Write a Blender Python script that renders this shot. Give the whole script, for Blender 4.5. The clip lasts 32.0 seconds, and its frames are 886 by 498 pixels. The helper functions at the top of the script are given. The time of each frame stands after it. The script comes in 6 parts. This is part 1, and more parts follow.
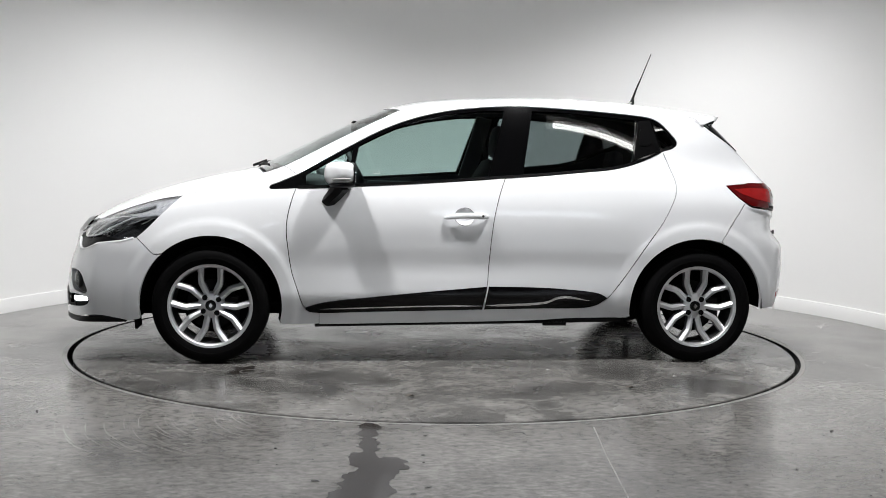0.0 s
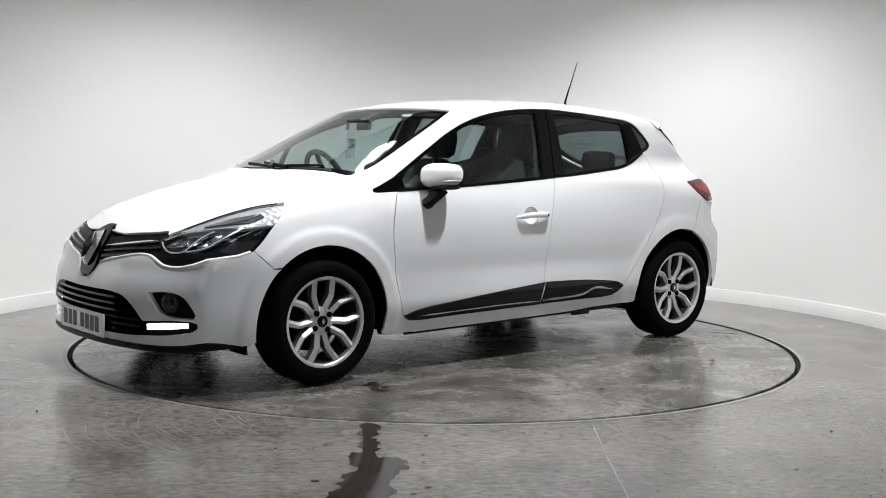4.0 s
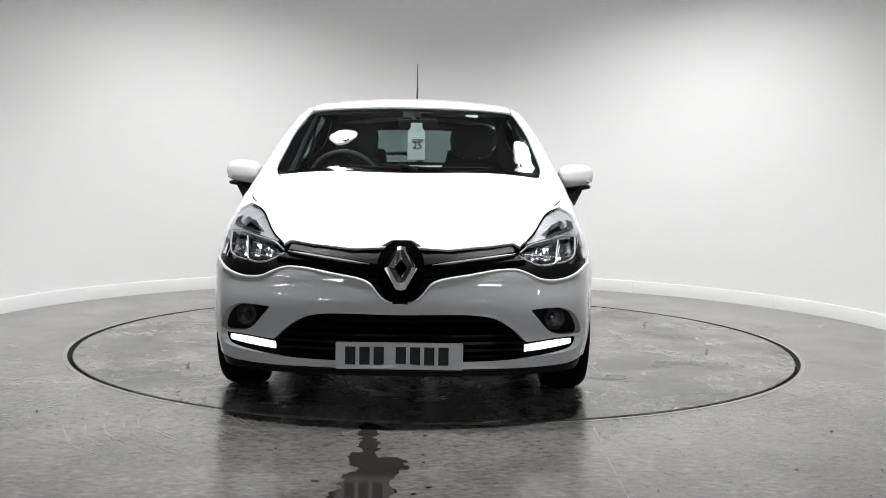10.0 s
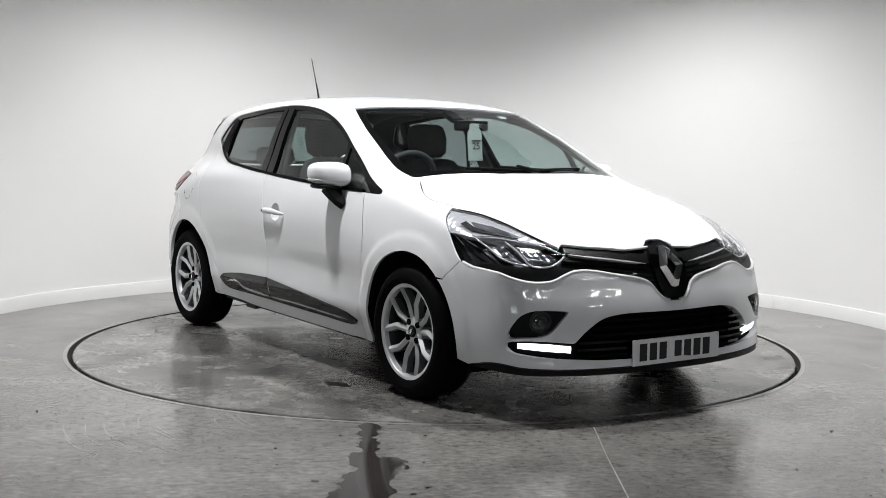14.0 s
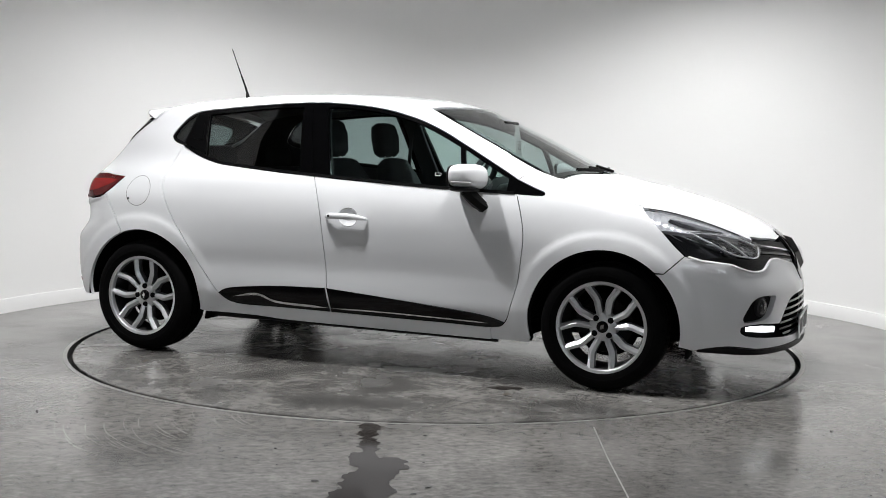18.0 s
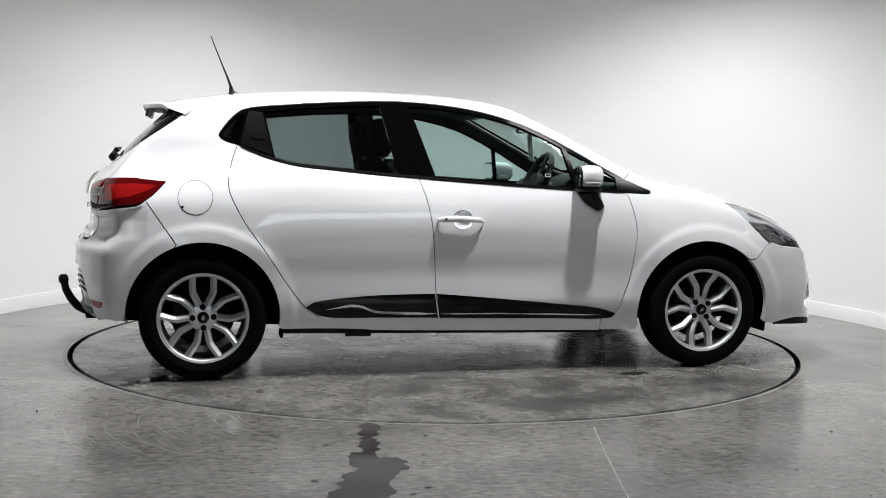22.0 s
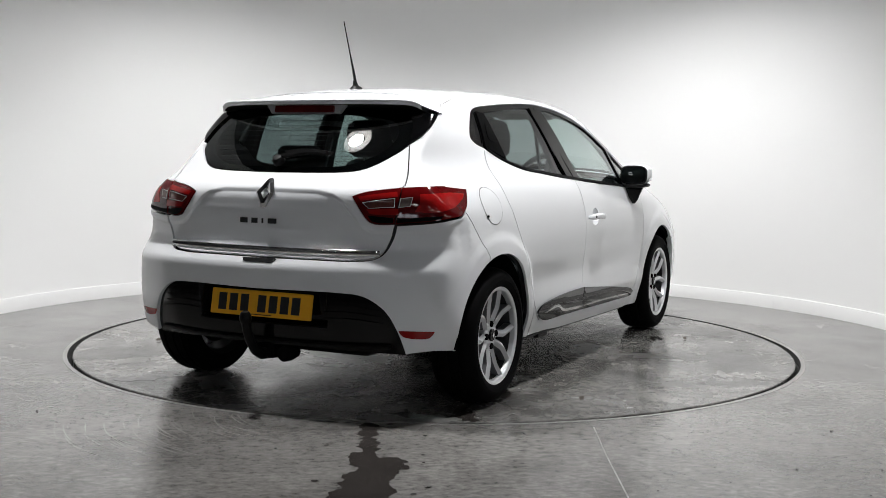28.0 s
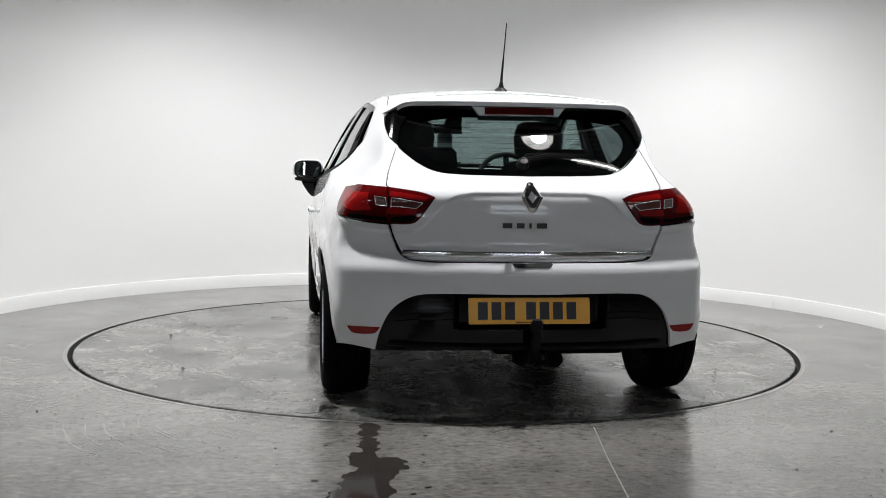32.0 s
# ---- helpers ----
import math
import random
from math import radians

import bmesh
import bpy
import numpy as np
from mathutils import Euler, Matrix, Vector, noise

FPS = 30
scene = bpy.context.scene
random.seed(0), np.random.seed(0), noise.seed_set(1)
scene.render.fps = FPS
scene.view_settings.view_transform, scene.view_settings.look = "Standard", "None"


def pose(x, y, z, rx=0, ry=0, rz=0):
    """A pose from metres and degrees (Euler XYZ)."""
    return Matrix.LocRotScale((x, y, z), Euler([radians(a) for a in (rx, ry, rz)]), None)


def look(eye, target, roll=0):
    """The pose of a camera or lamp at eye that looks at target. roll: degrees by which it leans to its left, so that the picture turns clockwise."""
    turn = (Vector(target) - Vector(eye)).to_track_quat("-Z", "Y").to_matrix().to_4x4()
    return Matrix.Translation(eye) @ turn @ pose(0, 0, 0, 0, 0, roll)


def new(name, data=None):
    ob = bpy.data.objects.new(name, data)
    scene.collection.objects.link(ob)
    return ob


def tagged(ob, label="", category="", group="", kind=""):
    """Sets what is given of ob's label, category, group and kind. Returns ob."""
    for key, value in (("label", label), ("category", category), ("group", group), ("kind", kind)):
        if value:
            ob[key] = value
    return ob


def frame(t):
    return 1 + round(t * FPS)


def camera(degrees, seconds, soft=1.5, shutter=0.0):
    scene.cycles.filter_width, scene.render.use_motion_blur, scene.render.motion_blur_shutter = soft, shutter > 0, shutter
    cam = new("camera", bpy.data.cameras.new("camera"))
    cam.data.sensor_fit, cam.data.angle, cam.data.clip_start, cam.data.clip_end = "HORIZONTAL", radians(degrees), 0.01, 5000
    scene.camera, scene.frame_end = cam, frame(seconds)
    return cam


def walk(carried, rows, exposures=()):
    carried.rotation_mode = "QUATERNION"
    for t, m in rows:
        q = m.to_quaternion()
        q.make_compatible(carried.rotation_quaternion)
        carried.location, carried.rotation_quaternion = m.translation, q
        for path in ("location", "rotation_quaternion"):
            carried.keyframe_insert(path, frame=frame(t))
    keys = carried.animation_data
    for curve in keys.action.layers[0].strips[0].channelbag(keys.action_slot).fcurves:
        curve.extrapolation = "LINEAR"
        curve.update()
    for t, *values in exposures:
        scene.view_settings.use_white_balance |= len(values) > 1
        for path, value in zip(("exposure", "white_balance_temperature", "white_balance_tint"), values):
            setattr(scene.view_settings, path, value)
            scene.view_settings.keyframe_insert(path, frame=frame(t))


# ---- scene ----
# ---------------------------------------------------------------- camera
EYE = Vector((0.0, -6.7031, 1.1073))
YAW, PITCH, ROLL = radians(-0.3415), radians(-4.75), 0.832
FORWARD = Vector((-math.sin(YAW) * math.cos(PITCH), math.cos(YAW) * math.cos(PITCH), math.sin(PITCH)))
cam = camera(42.304, 32.0, soft=0.5)
STAND = look(EYE, EYE + FORWARD, ROLL)
walk(cam, [(0, STAND), (32, STAND)], exposures=[(0, 0.0), (32, 0.0)])


TURN0, TURN1, TURN2, TURN3 = 185.3309, 8.436837, 0.00348535, -0.000038479


def turn_at(t):
    """Heading of the turntable in degrees at t seconds: a steady turn."""
    return TURN0 + TURN1 * t + TURN2 * t * t + TURN3 * t * t * t


# ---------------------------------------------------------------- light
world = bpy.data.worlds.new("hall_dusk")
scene.world = world
world.use_nodes = True
world.node_tree.nodes["Background"].inputs[0].default_value = (0.8, 0.85, 0.9, 1)
world.node_tree.nodes["Background"].inputs[1].default_value = 0.05
LAMP_SPOTS = [(-0.95, 1.10), (1.14, 1.10), (-1.12, -1.38), (0.92, -1.42)]
LAMP_Z = 3.2
for lx, ly in LAMP_SPOTS:
    ld = bpy.data.lights.new("high_bay_light", "SPOT")
    ld.energy, ld.spot_size, ld.spot_blend, ld.shadow_soft_size = 338, radians(131), 0.9, 0.075
    ld.color = (1.0, 0.997, 0.998)
    lo = new("high_bay_light", ld)
    lo.matrix_world = pose(lx, ly, LAMP_Z - 0.07)


# ---------------------------------------------------------------- materials
def material(name, color, rough=0.5, metal=0.0, vary=0.0, scale=6.0, bump=0.0, bump_scale=60.0, coat=0.0, rough_vary=0.0,
             emit=0.0, emit_color=None, spec=0.5):
    m = bpy.data.materials.new(name)
    m.use_nodes = True
    nt = m.node_tree
    b = nt.nodes["Principled BSDF"]
    b.inputs["Base Color"].default_value = (*color, 1)
    b.inputs["Roughness"].default_value = rough
    b.inputs["Metallic"].default_value = metal
    b.inputs["Specular IOR Level"].default_value = spec
    b.inputs["Coat Weight"].default_value = coat
    b.inputs["Coat Roughness"].default_value = 0.03
    if emit:
        b.inputs["Emission Color"].default_value = (*(emit_color or color), 1)
        b.inputs["Emission Strength"].default_value = emit
    if vary or bump or rough_vary:
        tc = nt.nodes.new("ShaderNodeTexCoord")
        n1 = nt.nodes.new("ShaderNodeTexNoise")
        n1.inputs["Scale"].default_value, n1.inputs["Detail"].default_value = scale, 6
        nt.links.new(tc.outputs["Object"], n1.inputs["Vector"])
        if vary:
            mx = nt.nodes.new("ShaderNodeMix")
            mx.data_type = "RGBA"
            mx.inputs["A"].default_value = (*[c * (1 - vary) for c in color], 1)
            mx.inputs["B"].default_value = (*[min(1, c * (1 + vary)) for c in color], 1)
            nt.links.new(n1.outputs["Fac"], mx.inputs["Factor"])
            nt.links.new(mx.outputs["Result"], b.inputs["Base Color"])
        if rough_vary:
            mr = nt.nodes.new("ShaderNodeMapRange")
            mr.inputs["To Min"].default_value, mr.inputs["To Max"].default_value = rough - rough_vary, rough + rough_vary
            nt.links.new(n1.outputs["Fac"], mr.inputs["Value"])
            nt.links.new(mr.outputs["Result"], b.inputs["Roughness"])
        if bump:
            n2 = nt.nodes.new("ShaderNodeTexNoise")
            n2.inputs["Scale"].default_value, n2.inputs["Detail"].default_value = bump_scale, 4
            nt.links.new(tc.outputs["Object"], n2.inputs["Vector"])
            bp = nt.nodes.new("ShaderNodeBump")
            bp.inputs["Strength"].default_value, bp.inputs["Distance"].default_value = bump, 0.01
            nt.links.new(n2.outputs["Fac"], bp.inputs["Height"])
            nt.links.new(bp.outputs["Normal"], b.inputs["Normal"])
    return m


def pane_material(name, tint, base=0.07, rough=0.0, gloss=1.0):
    """Thin tinted glass: light passes straight through, gloss by angle."""
    m = bpy.data.materials.new(name)
    m.use_nodes = True
    nt = m.node_tree
    nt.nodes.clear()
    out = nt.nodes.new("ShaderNodeOutputMaterial")
    mix = nt.nodes.new("ShaderNodeMixShader")
    lw = nt.nodes.new("ShaderNodeLayerWeight")
    lw.inputs["Blend"].default_value = 0.5
    po = nt.nodes.new("ShaderNodeMath")
    po.operation = "POWER"
    po.inputs[1].default_value = 4.5
    fr = nt.nodes.new("ShaderNodeMath")
    fr.operation = "MULTIPLY_ADD"
    fr.inputs[1].default_value, fr.inputs[2].default_value = 0.85, base
    nt.links.new(lw.outputs["Facing"], po.inputs[0])
    nt.links.new(po.outputs[0], fr.inputs[0])
    tr = nt.nodes.new("ShaderNodeBsdfTransparent")
    tr.inputs["Color"].default_value = (*tint, 1)
    gl = nt.nodes.new("ShaderNodeBsdfGlossy")
    gl.inputs["Color"].default_value = (gloss, gloss, gloss, 1)
    gl.inputs["Roughness"].default_value = rough
    nt.links.new(fr.outputs[0], mix.inputs[0])
    nt.links.new(tr.outputs[0], mix.inputs[1])
    nt.links.new(gl.outputs[0], mix.inputs[2])
    nt.links.new(mix.outputs[0], out.inputs[0])
    return m


def ramp(nt, source, stops):
    r = nt.nodes.new("ShaderNodeValToRGB")
    while len(r.color_ramp.elements) < len(stops):
        r.color_ramp.elements.new(0.5)
    for e, (at, c) in zip(r.color_ramp.elements, stops):
        e.position, e.color = at, (*c, 1) if isinstance(c, tuple) else (c, c, c, 1)
    nt.links.new(source, r.inputs[0])
    return r.outputs[0]


def concrete(name, base, stain, seed, spec, rough0, rough1, dirt=0.0):
    """Power-floated concrete: cloudy grey, damp blotches, fine grain, worn polish."""
    m = material(name, base, 0.3, spec=spec)
    nt = m.node_tree
    b = nt.nodes["Principled BSDF"]
    tc = nt.nodes.new("ShaderNodeTexCoord")
    mp = nt.nodes.new("ShaderNodeMapping")
    mp.inputs["Location"].default_value = (seed, seed * 0.7, 0)
    nt.links.new(tc.outputs["Object"], mp.inputs["Vector"])

    def tex(scale, detail, rough=0.55, distort=0.0):
        n = nt.nodes.new("ShaderNodeTexNoise")
        n.inputs["Scale"].default_value, n.inputs["Detail"].default_value = scale, detail
        n.inputs["Roughness"].default_value, n.inputs["Distortion"].default_value = rough, distort
        nt.links.new(mp.outputs[0], n.inputs["Vector"])
        return n.outputs["Fac"]

    def mul(a, c, kind="MULTIPLY"):
        x = nt.nodes.new("ShaderNodeMix")
        x.data_type, x.blend_type = "RGBA", kind
        x.inputs["Factor"].default_value = 1.0
        nt.links.new(a, x.inputs["A"])
        nt.links.new(c, x.inputs["B"])
        return x.outputs["Result"]

    clouds = ramp(nt, tex(0.9, 8, 0.62, 0.3), [(0.30, tuple(c * 0.72 for c in base)), (0.72, tuple(c * 1.15 for c in base))])
    grain = ramp(nt, tex(55, 6, 0.7), [(0.25, 0.80), (0.75, 1.10)])
    damp = ramp(nt, tex(1.5 + 0.9 * dirt, 10, 0.62 + 0.06 * dirt, 0.35), [(0.0, 1.0), (0.48, 1.0), (0.68 - 0.10 * dirt, stain), (1.0, stain)])
    streak = nt.nodes.new("ShaderNodeTexNoise")
    streak.inputs["Scale"].default_value, streak.inputs["Detail"].default_value = 3.0, 8
    st = nt.nodes.new("ShaderNodeMapping")
    st.inputs["Scale"].default_value = (1.0, 1.5, 1.0)
    st.inputs["Rotation"].default_value = (0, 0, seed)
    nt.links.new(tc.outputs["Object"], st.inputs["Vector"])
    nt.links.new(st.outputs[0], streak.inputs["Vector"])
    wipe = ramp(nt, streak.outputs["Fac"], [(0.3, 0.86 - 0.22 * dirt), (0.7, 1.08 + 0.14 * dirt)])
    fine = nt.nodes.new("ShaderNodeTexNoise")
    fine.inputs["Scale"].default_value, fine.inputs["Detail"].default_value, fine.inputs["Roughness"].default_value = 24.0, 8, 0.7
    nt.links.new(st.outputs[0], fine.inputs["Vector"])
    scratch = ramp(nt, fine.outputs["Fac"], [(0.34, 0.60), (0.52, 1.0), (0.70, 1.40)])
    speck = ramp(nt, tex(240, 3, 0.7), [(0.32, 0.74), (0.50, 1.0), (0.72, 1.10)])
    pale = ramp(nt, tex(6, 9, 0.72, 0.3), [(0.36, 0.88 - 0.2 * dirt), (0.50, 1.0), (0.68, 1.14 + 0.22 * dirt)])
    nt.links.new(mul(mul(mul(mul(mul(mul(clouds, grain), damp), wipe), speck), pale), scratch), b.inputs["Base Color"])
    polish = ramp(nt, tex(2.3, 7, 0.6, 0.4), [(0.3, rough0), (0.75, rough1)])
    nt.links.new(polish, b.inputs["Roughness"])
    bp = nt.nodes.new("ShaderNodeBump")
    bp.inputs["Strength"].default_value, bp.inputs["Distance"].default_value = 0.09 + 0.05 * dirt, 0.006
    nt.links.new(tex(28 - 10 * dirt, 6, 0.65), bp.inputs["Height"])
    nt.links.new(bp.outputs["Normal"], b.inputs["Normal"])
    return m


PAINT = material("white_car_paint", (0.765, 0.775, 0.79), 0.5, coat=1.0, vary=0.012, scale=3, bump=0.002, bump_scale=24, spec=0.12)
PAINT.node_tree.nodes["Principled BSDF"].inputs["Coat Roughness"].default_value = 0.012
BLACK_GLOSS = material("gloss_black_trim", (0.0014, 0.0014, 0.0016), 0.05, spec=0.28, vary=0.2, scale=20)
BLACK_PLASTIC = material("grained_black_plastic", (0.003, 0.003, 0.0032), 0.42, spec=0.16, vary=0.25, scale=9, bump=0.15, bump_scale=400)
INSERT_BLACK = material("satin_black_insert", (0.0022, 0.0022, 0.0025), 0.14, spec=0.24, vary=0.25, scale=9)
PILLAR_BLACK = material("satin_black_trim", (0.0022, 0.0022, 0.0024), 0.5, spec=0.03, vary=0.25, scale=9, bump=0.1, bump_scale=400)
RUBBER = material("tyre_rubber", (0.0030, 0.0030, 0.0032), 0.75, spec=0.05, vary=0.3, scale=14, bump=0.1, bump_scale=120)
LINER = material("dark_felt_liner", (0.003, 0.003, 0.0033), 0.95, spec=0.05, vary=0.3, scale=12)
CABIN = material("charcoal_cabin_trim", (0.034, 0.034, 0.036), 0.7, vary=0.2, scale=10, bump=0.1, bump_scale=300)
CLOTH = material("charcoal_seat_cloth", (0.040, 0.041, 0.044), 0.9, vary=0.3, scale=30, bump=0.25, bump_scale=500)
HEADLINER = material("grey_headliner", (0.16, 0.16, 0.155), 0.9, vary=0.08, scale=20)
CHROME = material("chrome", (0.82, 0.82, 0.83), 0.09, metal=1.0, vary=0.04, scale=30)
SILVER = material("silver_alloy", (0.66, 0.67, 0.685), 0.42, metal=0.86, vary=0.05, scale=40)
WHEEL_GREY = material("grey_spoke_side", (0.16, 0.163, 0.17), 0.4, metal=0.5, vary=0.08, scale=40)
# brake metal near black: the shade behind the spokes is in the colour
BRAKE = material("shade_dark_brake", (0.010, 0.009, 0.009), 0.7, spec=0.1, vary=0.3, scale=25)
REFLECTOR = material("bright_lamp_reflector", (0.80, 0.81, 0.84), 0.16, metal=0.55, vary=0.15, scale=60)
LAMP_FACET = material("grey_lamp_facets", (0.15, 0.155, 0.17), 0.22, metal=0.9, vary=0.2, scale=60)
LAMP_BOWL = material("grey_lamp_housing", (0.045, 0.046, 0.05), 0.25, metal=0.4, vary=0.3, scale=40)
STEEL = material("brushed_steel", (0.40, 0.40, 0.41), 0.4, metal=1.0, vary=0.15, scale=60)
DARK_METAL = material("dark_metal", (0.05, 0.05, 0.052), 0.5, metal=0.7, vary=0.3, scale=25)
TINT = pane_material("green_tinted_glass", (0.63, 0.745, 0.725))
SCREEN_GLASS = pane_material("windscreen_glass", (0.70, 0.79, 0.775), base=0.125)
REAR_TINT = pane_material("tinted_rear_glass", (0.27, 0.335, 0.33))
DARK_TINT = pane_material("dark_tinted_glass", (0.40, 0.455, 0.455))
BLACK_PANE = pane_material("near_black_glass", (0.09, 0.09, 0.09))
CLEAR = pane_material("clear_lamp_cover", (0.93, 0.94, 0.95))
RED_LENS = material("red_lamp_lens", (0.24, 0.006, 0.006), 0.08, spec=0.4, vary=0.25, scale=30)
RED_DARK = material("dark_red_lamp_lens", (0.075, 0.002, 0.0025), 0.07, spec=0.4, vary=0.25, scale=30)
SMOKE = material("smoked_clear_lens", (0.10, 0.035, 0.03), 0.1, spec=0.4, vary=0.2, scale=40)
INDICATOR = material("clear_indicator_lens", (0.55, 0.55, 0.56), 0.08, coat=1.0, vary=0.2, scale=60)
INDICATOR_GREY = material("grey_clear_lens", (0.14, 0.10, 0.095), 0.1, spec=0.5, vary=0.35, scale=90)
WHITE_PLATE = material("white_reflective_plate", (0.78, 0.79, 0.80), 0.35, vary=0.03, scale=40)
YELLOW_PLATE = material("yellow_reflective_plate", (0.85, 0.42, 0.022), 0.35, vary=0.05, scale=40)
INK = material("black_ink", (0.012, 0.012, 0.014), 0.45, vary=0.1, scale=40)
PAPER = material("white_paper_tag", (0.62, 0.63, 0.62), 0.7, vary=0.04, scale=20)
LED = material("daytime_led", (1, 1, 1), 0.3, emit=2.1, emit_color=(0.95, 0.98, 1.0))
MIRROR = material("mirror_glass", (0.80, 0.82, 0.84), 0.02, metal=1.0)
PLATE_STEEL = material("galvanised_edge_ring", (0.26, 0.255, 0.245), 0.3, metal=0.25, vary=0.2, scale=20)
GROOVE = material("groove_black", (0.012, 0.012, 0.011), 0.9, vary=0.3, scale=12)
WALL_WHITE = material("white_wall_paint", (0.87, 0.87, 0.863), 0.6, vary=0.012, scale=1.1, bump=0.03, bump_scale=40)
SKIRT = material("white_skirting_paint", (0.80, 0.80, 0.795), 0.55, vary=0.03, scale=6, bump=0.03, bump_scale=60)
HALL_WALL = material("grey_hall_cladding", (0.22, 0.22, 0.225), 0.7, vary=0.15, scale=2)
HALL_ROOF = material("dark_hall_ceiling", (0.07, 0.07, 0.072), 0.8, vary=0.15, scale=2)
DAYLIGHT = material("window_daylight", (0.8, 0.88, 1.0), 0.5, emit=4.6, emit_color=(0.84, 0.91, 1.0))
HALL_TUBE = material("lit_hall_tube", (1, 1, 1), 0.4, emit=30.0, emit_color=(1, 0.99, 0.98))
TUBE = material("lit_tube", (1, 1, 1), 0.4, emit=12.0, emit_color=(1, 0.99, 0.97))
LAMP_GLOW = material("lit_lamp_globe", (1, 1, 1), 0.4, emit=16.0, emit_color=(1, 0.98, 0.95))
SHADE = material("white_enamel_shade", (0.8, 0.8, 0.8), 0.35, emit=1.3, emit_color=(1, 0.98, 0.95))
FLOOR_MAT = concrete("polished_concrete", (0.196, 0.189, 0.180), 0.70, 3.0, 0.54, 0.13, 0.27)
DISC_MAT = concrete("polished_concrete_disc", (0.190, 0.184, 0.175), 0.42, 11.3, 0.44, 0.15, 0.34, 0.6)
WET = material("wet_concrete", (0.034, 0.030, 0.028), 0.075, vary=0.25, scale=5, rough_vary=0.03)
DARK_CONCRETE = material("darker_concrete", (0.112, 0.108, 0.101), 0.28, spec=0.38, vary=0.3, scale=7)
JOINT = material("pale_joint_filler", (0.235, 0.227, 0.217), 0.3, vary=0.3, scale=30)
SCUFF = material("pale_scuff", (0.265, 0.26, 0.25), 0.22, vary=0.3, scale=14)
LEAF = material("dry_leaf", (0.075, 0.064, 0.052), 0.8, vary=0.3, scale=60)


# ---------------------------------------------------------------- mesh tools
from mathutils.geometry import delaunay_2d_cdt


def mesh_object(name, verts, faces, mat, parent=None, label="", smooth=True, norms=None):
    me = bpy.data.meshes.new(name)
    me.from_pydata([tuple(v) for v in verts], [], [tuple(f) for f in faces])
    me.materials.append(mat)
    me.polygons.foreach_set("use_smooth", [smooth] * len(me.polygons))
    me.update()
    if norms is not None:
        me.normals_split_custom_set_from_vertices([tuple(n) for n in norms])
    ob = new(name, me)
    if parent:
        ob.parent = parent
    return tagged(ob, label) if label else ob


def part(name, bm, mat, parent, label="", smooth=30):
    me = bpy.data.meshes.new(name)
    if smooth:
        for f in bm.faces:
            f.smooth = True
        for e in bm.edges:
            if len(e.link_faces) == 2 and e.calc_face_angle(0) > radians(smooth):
                e.smooth = False
    bm.to_mesh(me)
    bm.free()
    me.materials.append(mat)
    ob = new(name, me)
    if parent:
        ob.parent = parent
    return tagged(ob, label) if label else ob


def box(sx, sy, sz, at=None, bevel=0.0, segs=2):
    bm = bmesh.new()
    bmesh.ops.create_cube(bm, size=1)
    bmesh.ops.scale(bm, vec=(sx, sy, sz), verts=bm.verts)
    if bevel:
        bmesh.ops.bevel(bm, geom=list(bm.edges), offset=bevel, segments=segs, affect="EDGES", profile=0.7)
    if at is not None:
        bm.transform(at)
    return bm


def lathe(profile, segs=48, at=None, a0=0.0, a1=360.0, close=False):
    """Turn a profile of (radius, height) about z."""
    bm = bmesh.new()
    full = abs(a1 - a0) >= 359.9
    n = segs if full else segs + 1
    rings = []
    for i in range(n):
        a = radians(a0 + (a1 - a0) * i / segs)
        rings.append([bm.verts.new((r * math.cos(a), r * math.sin(a), h)) for r, h in profile])
    m = len(profile)
    for i in range(segs):
        p, q = rings[i], rings[(i + 1) % n]
        for j in range(m if close else m - 1):
            vs = [p[j], q[j], q[(j + 1) % m], p[(j + 1) % m]]
            bm.faces.new(vs)
    bmesh.ops.remove_doubles(bm, verts=bm.verts, dist=1e-6)
    bmesh.ops.recalc_face_normals(bm, faces=bm.faces)
    if at is not None:
        bm.transform(at)
    return bm


def sweep(points, section, up=(0, 0, 1), closed=False, scales=None):
    """Carry a flat section (list of (side, up)) along points."""
    bm = bmesh.new()
    pts = [Vector(p) for p in points]
    rings = []
    for i, p in enumerate(pts):
        a = pts[(i - 1) % len(pts)] if closed or i else p
        b = pts[(i + 1) % len(pts)] if closed or i < len(pts) - 1 else p
        t = (b - a).normalized()
        s = t.cross(Vector(up)).normalized()
        u = s.cross(t).normalized()
        k = scales[i] if scales else 1.0
        rings.append([bm.verts.new(p + s * (x * k) + u * (y * k)) for x, y in section])
    m = len(section)
    for i in range(len(pts) if closed else len(pts) - 1):
        p, q = rings[i], rings[(i + 1) % len(pts)]
        for j in range(m):
            bm.faces.new((p[j], p[(j + 1) % m], q[(j + 1) % m], q[j]))
    if not closed:
        bm.faces.new(rings[0])
        bm.faces.new(rings[-1][::-1])
    bmesh.ops.recalc_face_normals(bm, faces=bm.faces)
    return bm


def circle(r, n=10):
    return [(r * math.cos(2 * math.pi * i / n), r * math.sin(2 * math.pi * i / n)) for i in range(n)]


def prism(outline, depth, at=None, bevel=0.0):
    """A flat outline in x, y made solid along z."""
    bm = bmesh.new()
    vs = [bm.verts.new((x, y, 0)) for x, y in outline]
    f = bm.faces.new(vs)
    ex = bmesh.ops.extrude_face_region(bm, geom=[f])
    bmesh.ops.translate(bm, vec=(0, 0, depth), verts=[v for v in ex["geom"] if isinstance(v, bmesh.types.BMVert)])
    bmesh.ops.recalc_face_normals(bm, faces=bm.faces)
    if bevel:
        bmesh.ops.bevel(bm, geom=list(bm.edges), offset=bevel, segments=2, affect="EDGES")
    if at is not None:
        bm.transform(at)
    return bm


